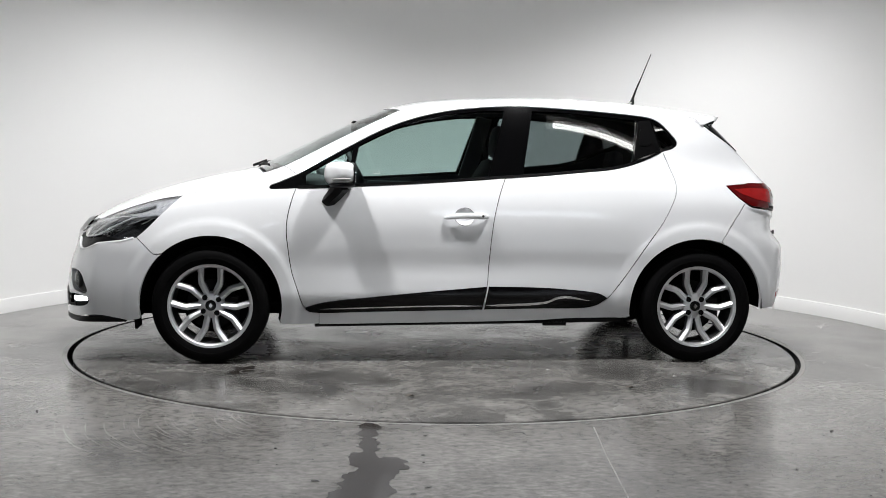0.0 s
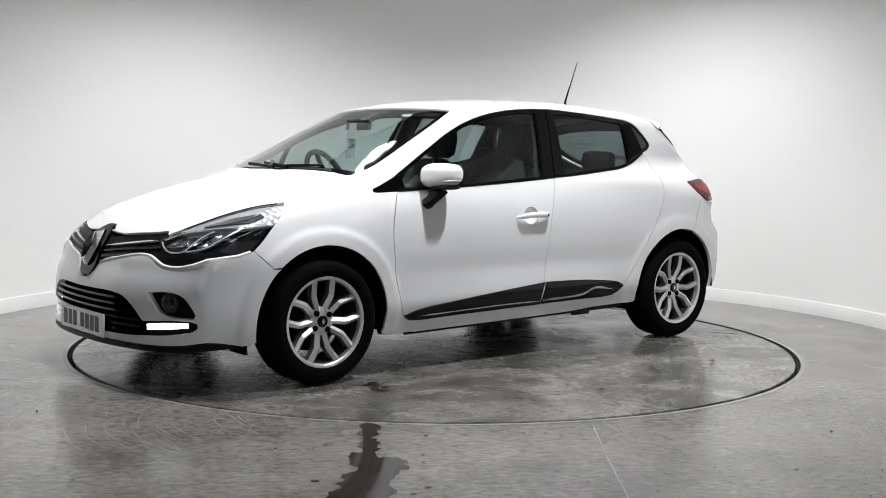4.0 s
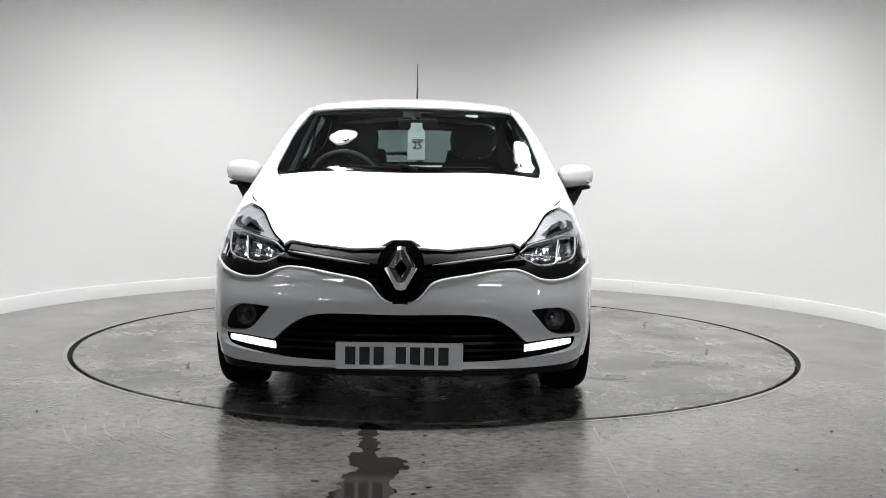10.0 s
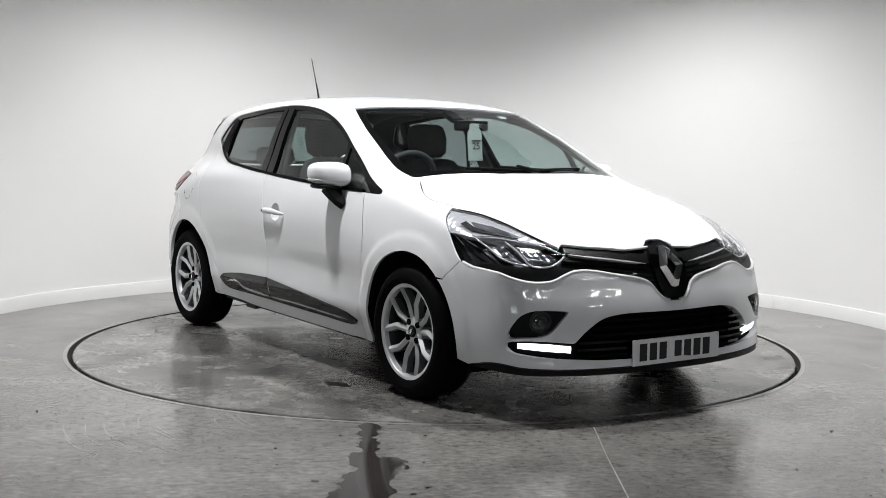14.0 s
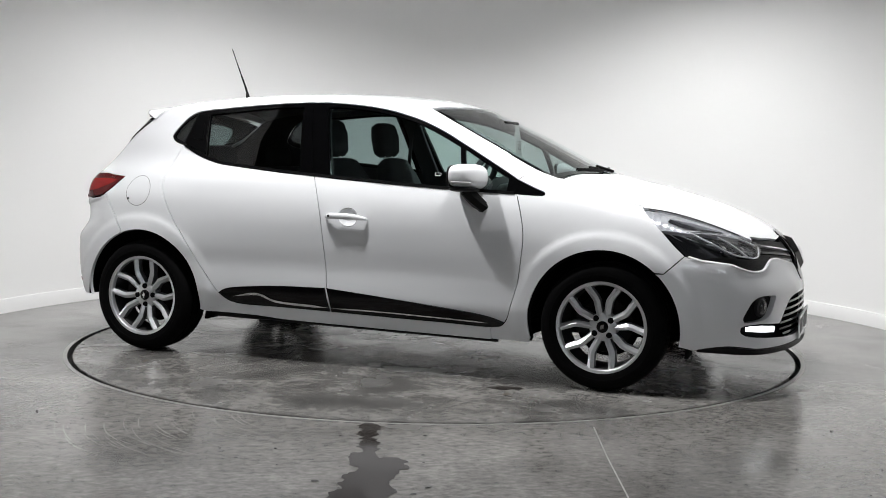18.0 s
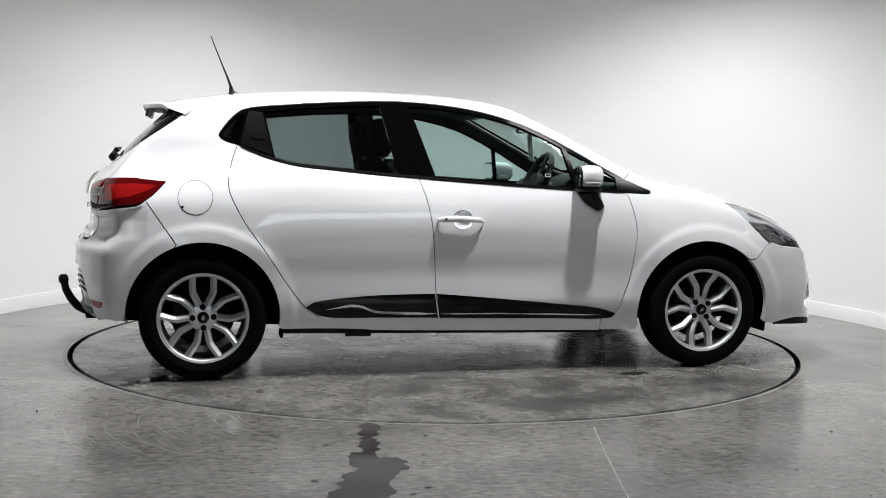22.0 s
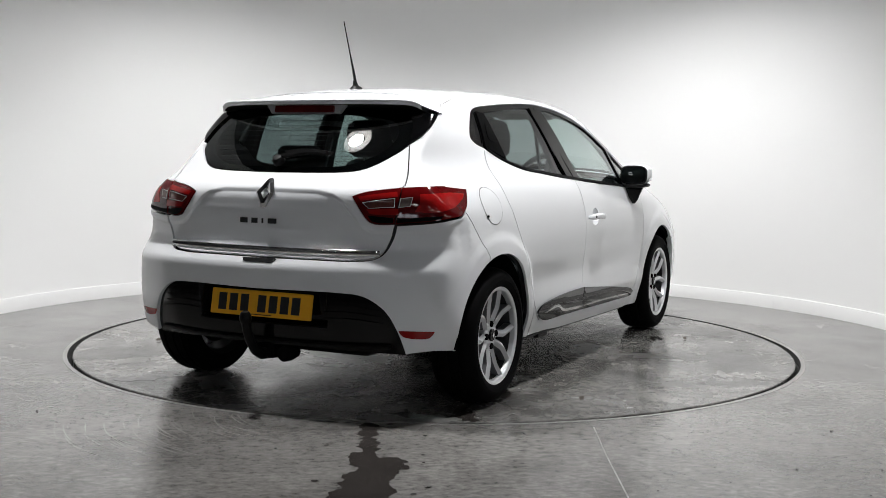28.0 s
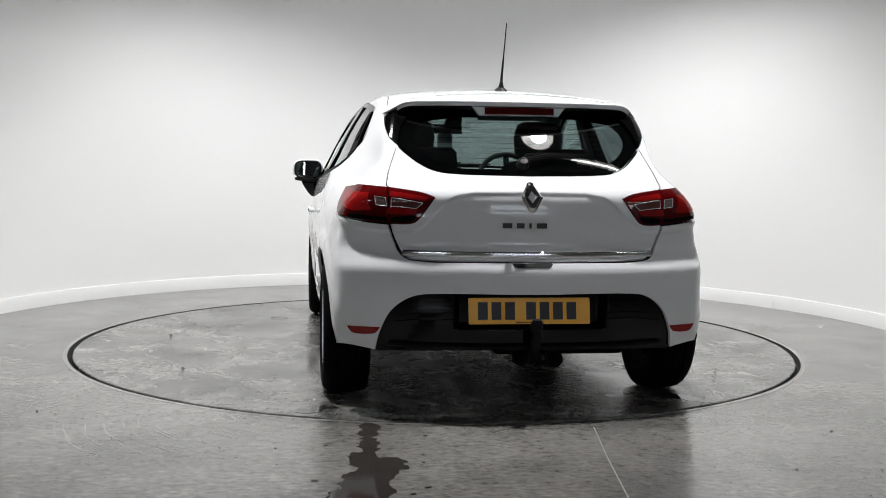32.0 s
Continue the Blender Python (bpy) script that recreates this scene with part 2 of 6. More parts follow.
def spline(pts, step=0.014, closed=False):
    """A smooth flat line through points, evenly sampled."""
    p = np.array(pts, float)
    if len(p) == 2:
        n = max(2, int(np.linalg.norm(p[1] - p[0]) / step) + 1)
        return p[0] + (p[1] - p[0]) * np.linspace(0, 1, n)[:, None]
    if closed:
        p = np.vstack([p, p[:1]])
        q = np.vstack([p[-2], p, p[1]])
    else:
        q = np.vstack([2 * p[0] - p[1], p, 2 * p[-1] - p[-2]])
    out = []
    for i in range(1, len(q) - 2):
        a, b, c, d = q[i - 1:i + 3]
        t0 = 0.0
        t1 = t0 + max(np.linalg.norm(b - a), 1e-6) ** 0.5
        t2 = t1 + max(np.linalg.norm(c - b), 1e-6) ** 0.5
        t3 = t2 + max(np.linalg.norm(d - c), 1e-6) ** 0.5
        n = max(1, int(np.linalg.norm(c - b) / step))
        t = np.linspace(t1, t2, n, endpoint=False)[:, None]
        a1 = (t1 - t) / (t1 - t0) * a + (t - t0) / (t1 - t0) * b
        a2 = (t2 - t) / (t2 - t1) * b + (t - t1) / (t2 - t1) * c
        a3 = (t3 - t) / (t3 - t2) * c + (t - t2) / (t3 - t2) * d
        b1 = (t2 - t) / (t2 - t0) * a1 + (t - t0) / (t2 - t0) * a2
        b2 = (t3 - t) / (t3 - t1) * a2 + (t - t1) / (t3 - t1) * a3
        out.append((t2 - t) / (t2 - t1) * b1 + (t - t1) / (t2 - t1) * b2)
    if not closed:
        out.append(p[-1:])
    return np.vstack(out)


def inside(poly, q):
    x, y = q[:, 0], q[:, 1]
    r = np.zeros(len(q), bool)
    a, b = poly, np.roll(poly, -1, 0)
    for (x0, y0), (x1, y1) in zip(a, b):
        c = (y0 > y) != (y1 > y)
        r ^= c & (x < (x1 - x0) * (y - y0) / (y1 - y0 + 1e-12) + x0)
    return r


def near_edge(poly, q):
    a, b = poly, np.roll(poly, -1, 0)
    best = np.full(len(q), 9.0)
    for s, e in zip(a, b):
        d = e - s
        k = np.clip(((q - s) @ d) / (d @ d + 1e-12), 0, 1)
        best = np.minimum(best, np.linalg.norm(q - s - k[:, None] * d, axis=1))
    return best


def tidy(poly, least=0.003):
    keep = [poly[0]]
    for p in poly[1:]:
        if np.linalg.norm(p - keep[-1]) > least:
            keep.append(p)
    if np.linalg.norm(keep[0] - keep[-1]) < least:
        keep.pop()
    p = np.array(keep)
    x, y = p[:, 0], p[:, 1]
    if (x * np.roll(y, -1) - y * np.roll(x, -1)).sum() < 0:
        p = p[::-1]
    return p


def shrink(poly, g):
    t = np.roll(poly, -1, 0) - np.roll(poly, 1, 0)
    t /= np.linalg.norm(t, axis=1)[:, None] + 1e-12
    return poly + g * np.stack([-t[:, 1], t[:, 0]], -1)


def flat_mesh(outer, holes, grid, lines=()):
    """Triangles over an outline with holes: flat points, faces, and the outlines' indices."""
    lo, hi = outer.min(0), outer.max(0)
    gx, gy = np.meshgrid(np.arange(lo[0], hi[0], grid), np.arange(lo[1], hi[1], grid * 0.87))
    gx = gx + (np.arange(gx.shape[0]) % 2)[:, None] * grid * 0.5
    q = np.stack([gx.ravel(), gy.ravel()], -1)
    q = q[inside(outer, q)]
    for loop in (outer, *holes):
        if len(q):
            q = q[near_edge(loop, q) > 0.4 * grid]
    for h in holes:
        if len(q):
            q = q[~inside(h, q)]
    loops, pts, edges = [], [], []
    for loop in (outer, *holes):
        s = len(pts)
        pts += [Vector(p) for p in loop]
        loops.append(list(range(s, len(pts))))
        edges += [(i, i + 1) for i in range(s, len(pts) - 1)] + [(len(pts) - 1, s)]
    for line in lines:
        ok = inside(outer, line) & (near_edge(outer, line) > 0.3 * grid)
        for h in holes:
            ok &= ~inside(h, line) & (near_edge(h, line) > 0.3 * grid)
        last = False
        for p, keep in zip(line, ok):
            if keep:
                pts.append(Vector(p))
                if last:
                    edges.append((len(pts) - 2, len(pts) - 1))
                if len(q):
                    q = q[np.linalg.norm(q - p, axis=1) > 0.45 * grid]
            last = keep
    pts += [Vector(p) for p in q]
    v, _, f, ov, _, _ = delaunay_2d_cdt(pts, edges, [], 0, 1e-6)
    v = np.array([tuple(p) for p in v])
    f = np.array([t for t in f if len(t) == 3])
    c = v[f].mean(1)
    ok = inside(outer, c)
    for h in holes:
        ok &= ~inside(h, c)
    f = f[ok]
    back = {}
    for i, o in enumerate(ov):
        for k in o:
            back[k] = i
    loops = [[back[k] for k in loop if k in back] for loop in loops]
    return v, f, loops


# ---------------------------------------------------------------- the car's outer skin as a smooth solid
# x forward, y to the car's left, z up; half shell, mirrored by |y|.
FRONT_X, REAR_X, HUB_Z = 1.2065, -1.3825, 0.304
ARCH_R = 0.365
FLARE_IN, FLARE_OUT = 0.418, 0.466


def hermite(xs, ys):
    xs, ys = np.array(xs, float), np.array(ys, float)
    m = np.gradient(ys, xs)

    def f(x):
        x = np.clip(x, xs[0], xs[-1])
        i = np.clip(np.searchsorted(xs, x) - 1, 0, len(xs) - 2)
        h = xs[i + 1] - xs[i]
        t = (x - xs[i]) / h
        return ((1 + 2 * t) * (1 - t) ** 2 * ys[i] + t * (1 - t) ** 2 * h * m[i]
                + t * t * (3 - 2 * t) * ys[i + 1] + t * t * (t - 1) * h * m[i + 1])
    return f


# half widths along the car at rising levels
PLAN_X = [-2.1, -1.7, -1.38, -1.0, -0.5, 0.0, 0.5, 0.8, 1.2, 1.6, 1.9, 2.1]
PLAN = {
    0.16: [0.70, 0.76, 0.79, 0.785, 0.78, 0.78, 0.78, 0.785, 0.80, 0.785, 0.74, 0.70],
    0.26: [0.75, 0.80, 0.83, 0.812, 0.812, 0.812, 0.812, 0.812, 0.835, 0.815, 0.77, 0.73],
    0.36: [0.77, 0.825, 0.850, 0.838, 0.842, 0.842, 0.840, 0.838, 0.850, 0.830, 0.785, 0.74],
    0.42: [0.775, 0.830, 0.858, 0.842, 0.842, 0.841, 0.840, 0.841, 0.856, 0.834, 0.79, 0.745],
    0.50: [0.775, 0.832, 0.862, 0.844, 0.840, 0.838, 0.840, 0.846, 0.860, 0.836, 0.79, 0.745],
    0.62: [0.775, 0.832, 0.864, 0.857, 0.854, 0.852, 0.854, 0.857, 0.862, 0.835, 0.785, 0.74],
    0.76: [0.765, 0.82, 0.850, 0.858, 0.860, 0.860, 0.858, 0.854, 0.840, 0.802, 0.745, 0.70],
    0.88: [0.735, 0.79, 0.828, 0.842, 0.846, 0.846, 0.842, 0.832, 0.806, 0.765, 0.71, 0.67],
    0.96: [0.665, 0.728, 0.786, 0.816, 0.822, 0.822, 0.816, 0.802, 0.775, 0.735, 0.68, 0.64],
    1.05: [0.575, 0.640, 0.704, 0.754, 0.773, 0.778, 0.772, 0.755, 0.73, 0.69, 0.64, 0.60],
    1.20: [0.525, 0.588, 0.644, 0.684, 0.702, 0.706, 0.700, 0.685, 0.66, 0.63, 0.58, 0.54],
    1.38: [0.47, 0.520, 0.566, 0.590, 0.604, 0.608, 0.604, 0.590, 0.57, 0.54, 0.49, 0.45],
    1.50: [0.41, 0.455, 0.500, 0.520, 0.534, 0.538, 0.534, 0.520, 0.50, 0.47, 0.42, 0.38],
}
_TX = np.arange(-2.3, 2.3001, 0.01)
_TZ = np.arange(0.1, 1.5601, 0.01)


def _width_table():
    levels = sorted(PLAN)
    rows = np.array([hermite(PLAN_X, PLAN[z])(_TX) for z in levels])
    tab = np.array([hermite(levels, rows[:, i])(_TZ) for i in range(len(_TX))])
    gx, gz = np.meshgrid(_TX, _TZ, indexing="ij")
    for wx in (FRONT_X, REAR_X):
        r = np.hypot(gx - wx, gz - HUB_Z)
        k = np.clip((FLARE_OUT - r) / (FLARE_OUT - FLARE_IN), 0, 1)
        tab += 0.009 * k * k * (3 - 2 * k)
    return tab


_TAB = _width_table()


def half_width(x, z):
    i = np.clip((x - _TX[0]) / 0.01, 0, len(_TX) - 2.001)
    j = np.clip((z - _TZ[0]) / 0.01, 0, len(_TZ) - 2.001)
    i0, j0 = i.astype(int), j.astype(int)
    u, v = i - i0, j - j0
    return ((_TAB[i0, j0] * (1 - u) + _TAB[i0 + 1, j0] * u) * (1 - v)
            + (_TAB[i0, j0 + 1] * (1 - u) + _TAB[i0 + 1, j0 + 1] * u) * v)


# centre line from the spoiler over the roof, the windscreen and the bonnet
top_line = hermite([-2.2, -1.76, -1.5, -1.2, -0.9, -0.6, -0.3, 0.0, 0.14, 0.26, 0.40, 0.60, 0.86, 0.98, 1.06, 1.15, 1.3, 1.51, 1.7, 1.84, 1.95, 2.02, 2.2],
                   [1.27, 1.335, 1.383, 1.418, 1.438, 1.446, 1.441, 1.421, 1.402, 1.372, 1.315, 1.227, 1.100, 1.042, 1.012, 0.993, 0.962, 0.908, 0.846, 0.785, 0.72, 0.66, 0.45])
top_crown = hermite([-2.2, -1.2, 0.0, 0.5, 0.95, 1.2, 1.6, 2.1], [0.12, 0.11, 0.10, 0.07, 0.07, 0.12, 0.13, 0.13])
top_bow = hermite([-2.2, 0.0, 0.4, 0.9, 1.2, 1.6, 2.1], [0.0, 0.05, 0.17, 0.19, 0.03, 0.08, 0.22])
nose_line = hermite([0.05, 0.15, 0.17, 0.185, 0.215, 0.28, 0.34, 0.434, 0.5, 0.56, 0.64, 0.70, 0.76, 0.9],
                    [1.95, 2.02, 2.038, 2.062, 2.067, 2.056, 2.060, 2.057, 2.045, 2.028, 2.012, 1.985, 1.94, 1.80])
tail_line = hermite([0.05, 0.20, 0.23, 0.30, 0.384, 0.446, 0.57, 0.63, 0.665, 0.70, 0.784, 0.875, 0.935, 0.967, 0.998, 1.037, 1.083, 1.151, 1.236, 1.289, 1.40],
                    [-1.80, -1.93, -1.965, -2.005, -2.026, -2.034, -2.034, -2.026, -1.998, -1.976, -1.974, -1.968, -1.952, -1.926, -1.893, -1.858, -1.815, -1.748, -1.660, -1.604, -1.48])


def smax(a, b, k):
    return 0.5 * (a + b + np.sqrt((a - b) ** 2 + k * k))


def skin(p):
    """Below 0 inside the car's outer skin."""
    x, y, z = p[:, 0], np.abs(p[:, 1]), p[:, 2]
    side = (y - half_width(x, z)) * 0.97
    xs = x + top_bow(x) * y * y
    slope = (top_line(xs + 0.01) - top_line(xs - 0.01)) / 0.02
    top = (z - top_line(xs) + top_crown(x) * y * y) / np.sqrt(1 + slope * slope)
    nose = (x - nose_line(z) + 0.20 * y * y + 0.22 * y ** 4) * 0.93
    tail = (tail_line(z) + 0.20 * y * y + 0.14 * y ** 4 - x) * 0.85
    f = smax(side, top, 0.045)
    f = smax(f, nose, 0.05)
    f = smax(f, tail, 0.035)
    return smax(f, 0.17 - z, 0.02)


def cast(o, d, reach=2.6, step=0.04):
    """Where rays from inside leave the skin."""
    o, d = np.asarray(o, float), np.asarray(d, float)
    lo, hi = np.zeros(len(o)), np.full(len(o), reach)
    open_ = np.ones(len(o), bool)
    for k in range(1, int(reach / step) + 1):
        i = np.nonzero(open_)[0]
        if not len(i):
            break
        out = skin(o[i] + d[i] * (k * step)) > 0
        hi[i[out]] = k * step
        lo[i] = (k - 1) * step
        open_[i[out]] = False
    for _ in range(16):
        m = (lo + hi) / 2
        out = skin(o + d * m[:, None]) > 0
        hi, lo = np.where(out, m, hi), np.where(out, lo, m)
    return o + d * hi[:, None]


def normals(p, h=0.008):
    g = np.stack([skin(p + e) - skin(p - e) for e in np.eye(3) * h], -1)
    return g / np.linalg.norm(g, axis=1)[:, None]


# charts: flat coordinates on the skin, and back
WRAP = 0.85


def chart_out(chart, q):
    """Rays (origin, direction) for flat points q of a chart."""
    q = np.asarray(q, float)
    u, v, n = q[:, 0], q[:, 1], np.zeros(len(q))
    if chart == "side":
        return np.stack([u, n, v], -1), np.tile([0.0, 1.0, 0.0], (len(q), 1))
    if chart == "top":
        a = v / 0.8
        return np.stack([u, n, n + 0.72], -1), np.stack([n, np.sin(a), np.cos(a)], -1)
    a = u / WRAP
    if chart == "nose":
        return np.stack([n + 1.15, n, v], -1), np.stack([np.cos(a), np.sin(a), n], -1)
    return np.stack([n - 1.15, n, v], -1), np.stack([-np.cos(a), np.sin(a), n], -1)


def chart_in(chart, p):
    p = np.asarray(p, float)
    x, y, z = p[:, 0], p[:, 1], p[:, 2]
    if chart == "side":
        return np.stack([x, z], -1)
    if chart == "top":
        return np.stack([x, 0.8 * np.arctan2(y, z - 0.72)], -1)
    if chart == "nose":
        return np.stack([WRAP * np.arctan2(y, x - 1.15), z], -1)
    return np.stack([WRAP * np.arctan2(y, -1.15 - x), z], -1)


def on_skin(chart, q):
    o, d = chart_out(chart, q)
    return cast(o, d)


# ---------------------------------------------------------------- body panels: outlines laid on the skin
def E(chart, *pts):
    """A smooth line on the skin through flat points of a chart."""
    return on_skin(chart, spline(pts))


def arch(wx, a0, a1, r=ARCH_R):
    a = np.radians(np.linspace(a0, a1, max(8, int(abs(a1 - a0) / 2.5))))
    return on_skin("side", np.stack([wx + r * np.cos(a), HUB_Z + r * np.sin(a)], -1))


def both(half):
    """A whole outline from the half that runs from the centre line to the centre line."""
    return np.vstack([half, (half * [1, -1, 1])[::-1]])


def loop_of(*edges):
    return np.vstack(edges)


def pane_basis(p):
    x = np.clip(p[:, 0], -1.15, 0.55)
    return np.stack([np.ones(len(p)), x, x * x, np.clip(p[:, 2], 0.9, 1.16)], -1)


gx, gz = np.meshgrid(np.linspace(-1.0, 0.40, 24), np.linspace(1.02, 1.24, 10))
gp = on_skin("side", np.stack([gx.ravel(), gz.ravel()], -1))
PANE_FIT = np.linalg.lstsq(pane_basis(gp), normals(gp), rcond=None)[0]


def pane_normals(p):
    """The even curve of a side window, as one bent sheet of glass has it."""
    n = pane_basis(p) @ PANE_FIT
    return n / np.linalg.norm(n, axis=1)[:, None]


def panel(name, chart, outline, mat, parent, holes=(), offset=0.0, gap=0.0022, grid=0.026, lip=0.012, sides=(1,), label="", crease=None, pane=False, lines=()):
    """A sheet-metal or glass piece that follows the skin inside an outline; sides -1 mirrors it to the car's right."""
    outer = shrink(tidy(chart_in(chart, outline)), gap)
    inner = [shrink(tidy(chart_in(chart, h)), -gap) for h in holes]
    q, f, loops = flat_mesh(outer, inner, grid, [chart_in(chart, line) for line in lines])
    p = on_skin(chart, q)
    n = normals(p)
    p = p + n * offset
    if crease is not None:
        p = crease(p, n)
    a, b, c = p[f[:, 0]], p[f[:, 1]], p[f[:, 2]]
    if (np.cross(b - a, c - a) * n[f[:, 0]]).sum() < 0:
        f = f[:, ::-1]
    if crease is not None:
        def place(q):
            a = on_skin(chart, q)
            b = normals(a)
            return crease(a + b * offset, b)
        h = 0.0025
        du, dv = (place(q + e) - place(q - e) for e in (np.array([h, 0.0]), np.array([0.0, h])))
        m = np.cross(du, dv)
        m *= np.sign((m * n).sum(1))[:, None]
        size = np.linalg.norm(m, axis=1)[:, None]
        n = np.where(size > 1e-9, m / (size + 1e-12), n)
    if pane:
        n = pane_normals(p)
    verts, norms, faces = list(p), list(n), [tuple(t) for t in f]
    if lip:
        for loop in loops:
            s = len(verts)
            m = len(loop)
            verts += [p[i] for i in loop] + [p[i] - n[i] * lip for i in loop]
            norms += [(0, 0, 0)] * (2 * m)
            for i in range(m):
                j = (i + 1) % m
                faces.append((s + i, s + m + i, s + m + j, s + j))
    made = []
    verts, norms = np.array(verts), np.array(norms)
    for side in sides:
        k = np.array([1, side, 1])
        ff = faces if side > 0 else [t[::-1] for t in faces]
        ob = mesh_object(name, verts * k, ff, mat, parent, label, True, norms * k)
        made.append(ob)
    return made if len(made) > 1 else made[0]


# ---------------------------------------------------------------- the car
car = tagged(new("car"), "white five-door hatchback with silver alloy wheels on a turntable", "car")
CAR_X, CAR_Y = 0.03, -0.1446

# shut lines and outlines (left half; the right is its mirror)
belt_rear = E("side", (-1.215, 1.137), (-1.093, 1.082), (-0.944, 1.041), (-0.742, 1.019), (-0.513, 0.997), (-0.331, 0.986))
belt_front = E("side", (-0.331, 0.986), (-0.229, 0.976), (0.196, 0.948), (0.507, 0.930), (0.769, 0.919))
door_split = E("side", (-0.331, 0.986), (-0.300, 0.899), (-0.273, 0.788), (-0.258, 0.674), (-0.246, 0.515), (-0.240, 0.414), (-0.222, 0.320), (-0.213, 0.278))
door_front = E("side", (0.769, 0.919), (0.790, 0.859), (0.813, 0.761), (0.817, 0.691), (0.808, 0.606), (0.790, 0.490), (0.760, 0.393), (0.730, 0.305), (0.700, 0.270))
door_rear = E("side", (-1.215, 1.137), (-1.243, 1.054), (-1.261, 0.969), (-1.256, 0.910), (-1.228, 0.844), (-1.183, 0.760), (-1.084, 0.620), (-0.990, 0.477), (-0.893, 0.348), (-0.823, 0.298))
foot_rear = E("side", (-0.823, 0.298), (-0.508, 0.288), (-0.213, 0.278))
foot_front = E("side", (-0.213, 0.278), (0.237, 0.270), (0.645, 0.268), (0.700, 0.270))
dlo_top = E("side", (-1.215, 1.137), (-1.277, 1.157), (-1.303, 1.182), (-1.271, 1.235), (-1.205, 1.301), (-1.149, 1.322), (-0.973, 1.341), (-0.682, 1.362), (-0.448, 1.371),
            (-0.243, 1.363), (-0.009, 1.333), (0.195, 1.279), (0.339, 1.220), (0.483, 1.145), (0.625, 1.067), (0.766, 0.988))
dlo_tip = E("side", (0.766, 0.988), (0.850, 0.951), (0.905, 0.928), (0.906, 0.918), (0.895, 0.915), (0.769, 0.919))
pillar_cut = E("top", (0.766, 0.991), (0.790, 0.966), (0.818, 0.935), (0.840, 0.908))
screen_side = E("top", (0.932, 0.935), (0.840, 0.908), (0.725, 0.851), (0.610, 0.788), (0.420, 0.690), (0.217, 0.582))
roof_side = E("top", (0.217, 0.582), (0.00, 0.552), (-0.40, 0.538), (-0.90, 0.540), (-1.20, 0.555), (-1.42, 0.60))
wing_edge = E("tail", (0.880, 1.268), (0.815, 1.222), (0.745, 1.178), (0.679, 1.144))
seam_side = E("tail", (0.679, 1.144), (0.658, 1.075), (0.638, 1.012), (0.618, 0.972), (0.608, 0.964))
lamp_top_in = E("tail", (0.412, 0.925), (0.466, 0.943), (0.608, 0.964))
lamp_top_out = np.vstack([E("tail", (0.608, 0.964), (0.700, 0.970), (0.790, 0.971)), E("side", (-1.680, 0.967), (-1.554, 0.956))])
lamp_low_out = np.vstack([E("side", (-1.554, 0.956), (-1.610, 0.897), (-1.650, 0.867), (-1.690, 0.846)), E("tail", (0.745, 0.834), (0.68, 0.824), (0.575, 0.814))])
lamp_low_in = E("tail", (0.575, 0.814), (0.520, 0.812), (0.482, 0.820), (0.447, 0.865), (0.412, 0.925))
bumper_split = E("side", (-1.507, 0.660), (-1.650, 0.867))
nose_split = E("side", (1.583, 0.657), (1.494, 0.572))
lamp_back = E("side", (1.362, 0.870), (1.420, 0.815), (1.477, 0.760), (1.530, 0.705), (1.583, 0.657))
bonnet_side = E("top", (1.362, 1.080), (1.269, 1.070), (1.209, 1.060), (1.131, 1.029), (1.030, 0.975), (0.965, 0.937), (0.932, 0.935))
lamp_top = E("nose", (0.515, 0.712), (0.595, 0.745), (0.769, 0.809), (0.930, 0.848), (1.113, 0.872))


def cut(edge, axis, low, high):
    return edge[(edge[:, axis] >= low) & (edge[:, axis] <= high)]


front_door_line = loop_of(belt_front, door_front, foot_front[::-1], door_split[::-1])
rear_door_line = loop_of(belt_rear, door_split, foot_rear[::-1], door_rear[::-1])
lamp_band = E("nose", (0.765, 0.655), (0.82, 0.652))
fender_line = loop_of(dlo_tip, door_front[1:], E("side", (0.700, 0.270), (0.645, 0.268)), E("side", (0.645, 0.262), (0.645, 0.204)),
                      E("side", (0.66, 0.202), (0.842, 0.200)), arch(FRONT_X, 193, 48), nose_split[::-1], lamp_back[::-1], bonnet_side, cut(screen_side, 0, 0.845, 0.925), pillar_cut[::-1])
body_side_line = loop_of(cut(screen_side, 0, 0.0, 0.835), roof_side, wing_edge, seam_side, lamp_top_out, cut(lamp_low_out, 0, -1.648, -1.54),
                         bumper_split[::-1], arch(REAR_X, 111, -9), E("side", (-1.008, 0.243), (-0.823, 0.296)), door_rear[::-1], dlo_top, pillar_cut)
sill_line = E("side", (-1.008, 0.243), (-0.823, 0.296)), foot_rear, cut(foot_front, 0, -0.3, 0.644), E("side", (0.643, 0.262), (0.643, 0.203)), E("side", (0.643, 0.203), (0.066, 0.213), (-0.509, 0.226), (-0.681, 0.237), (-1.008, 0.243))
sill_line = loop_of(*sill_line)

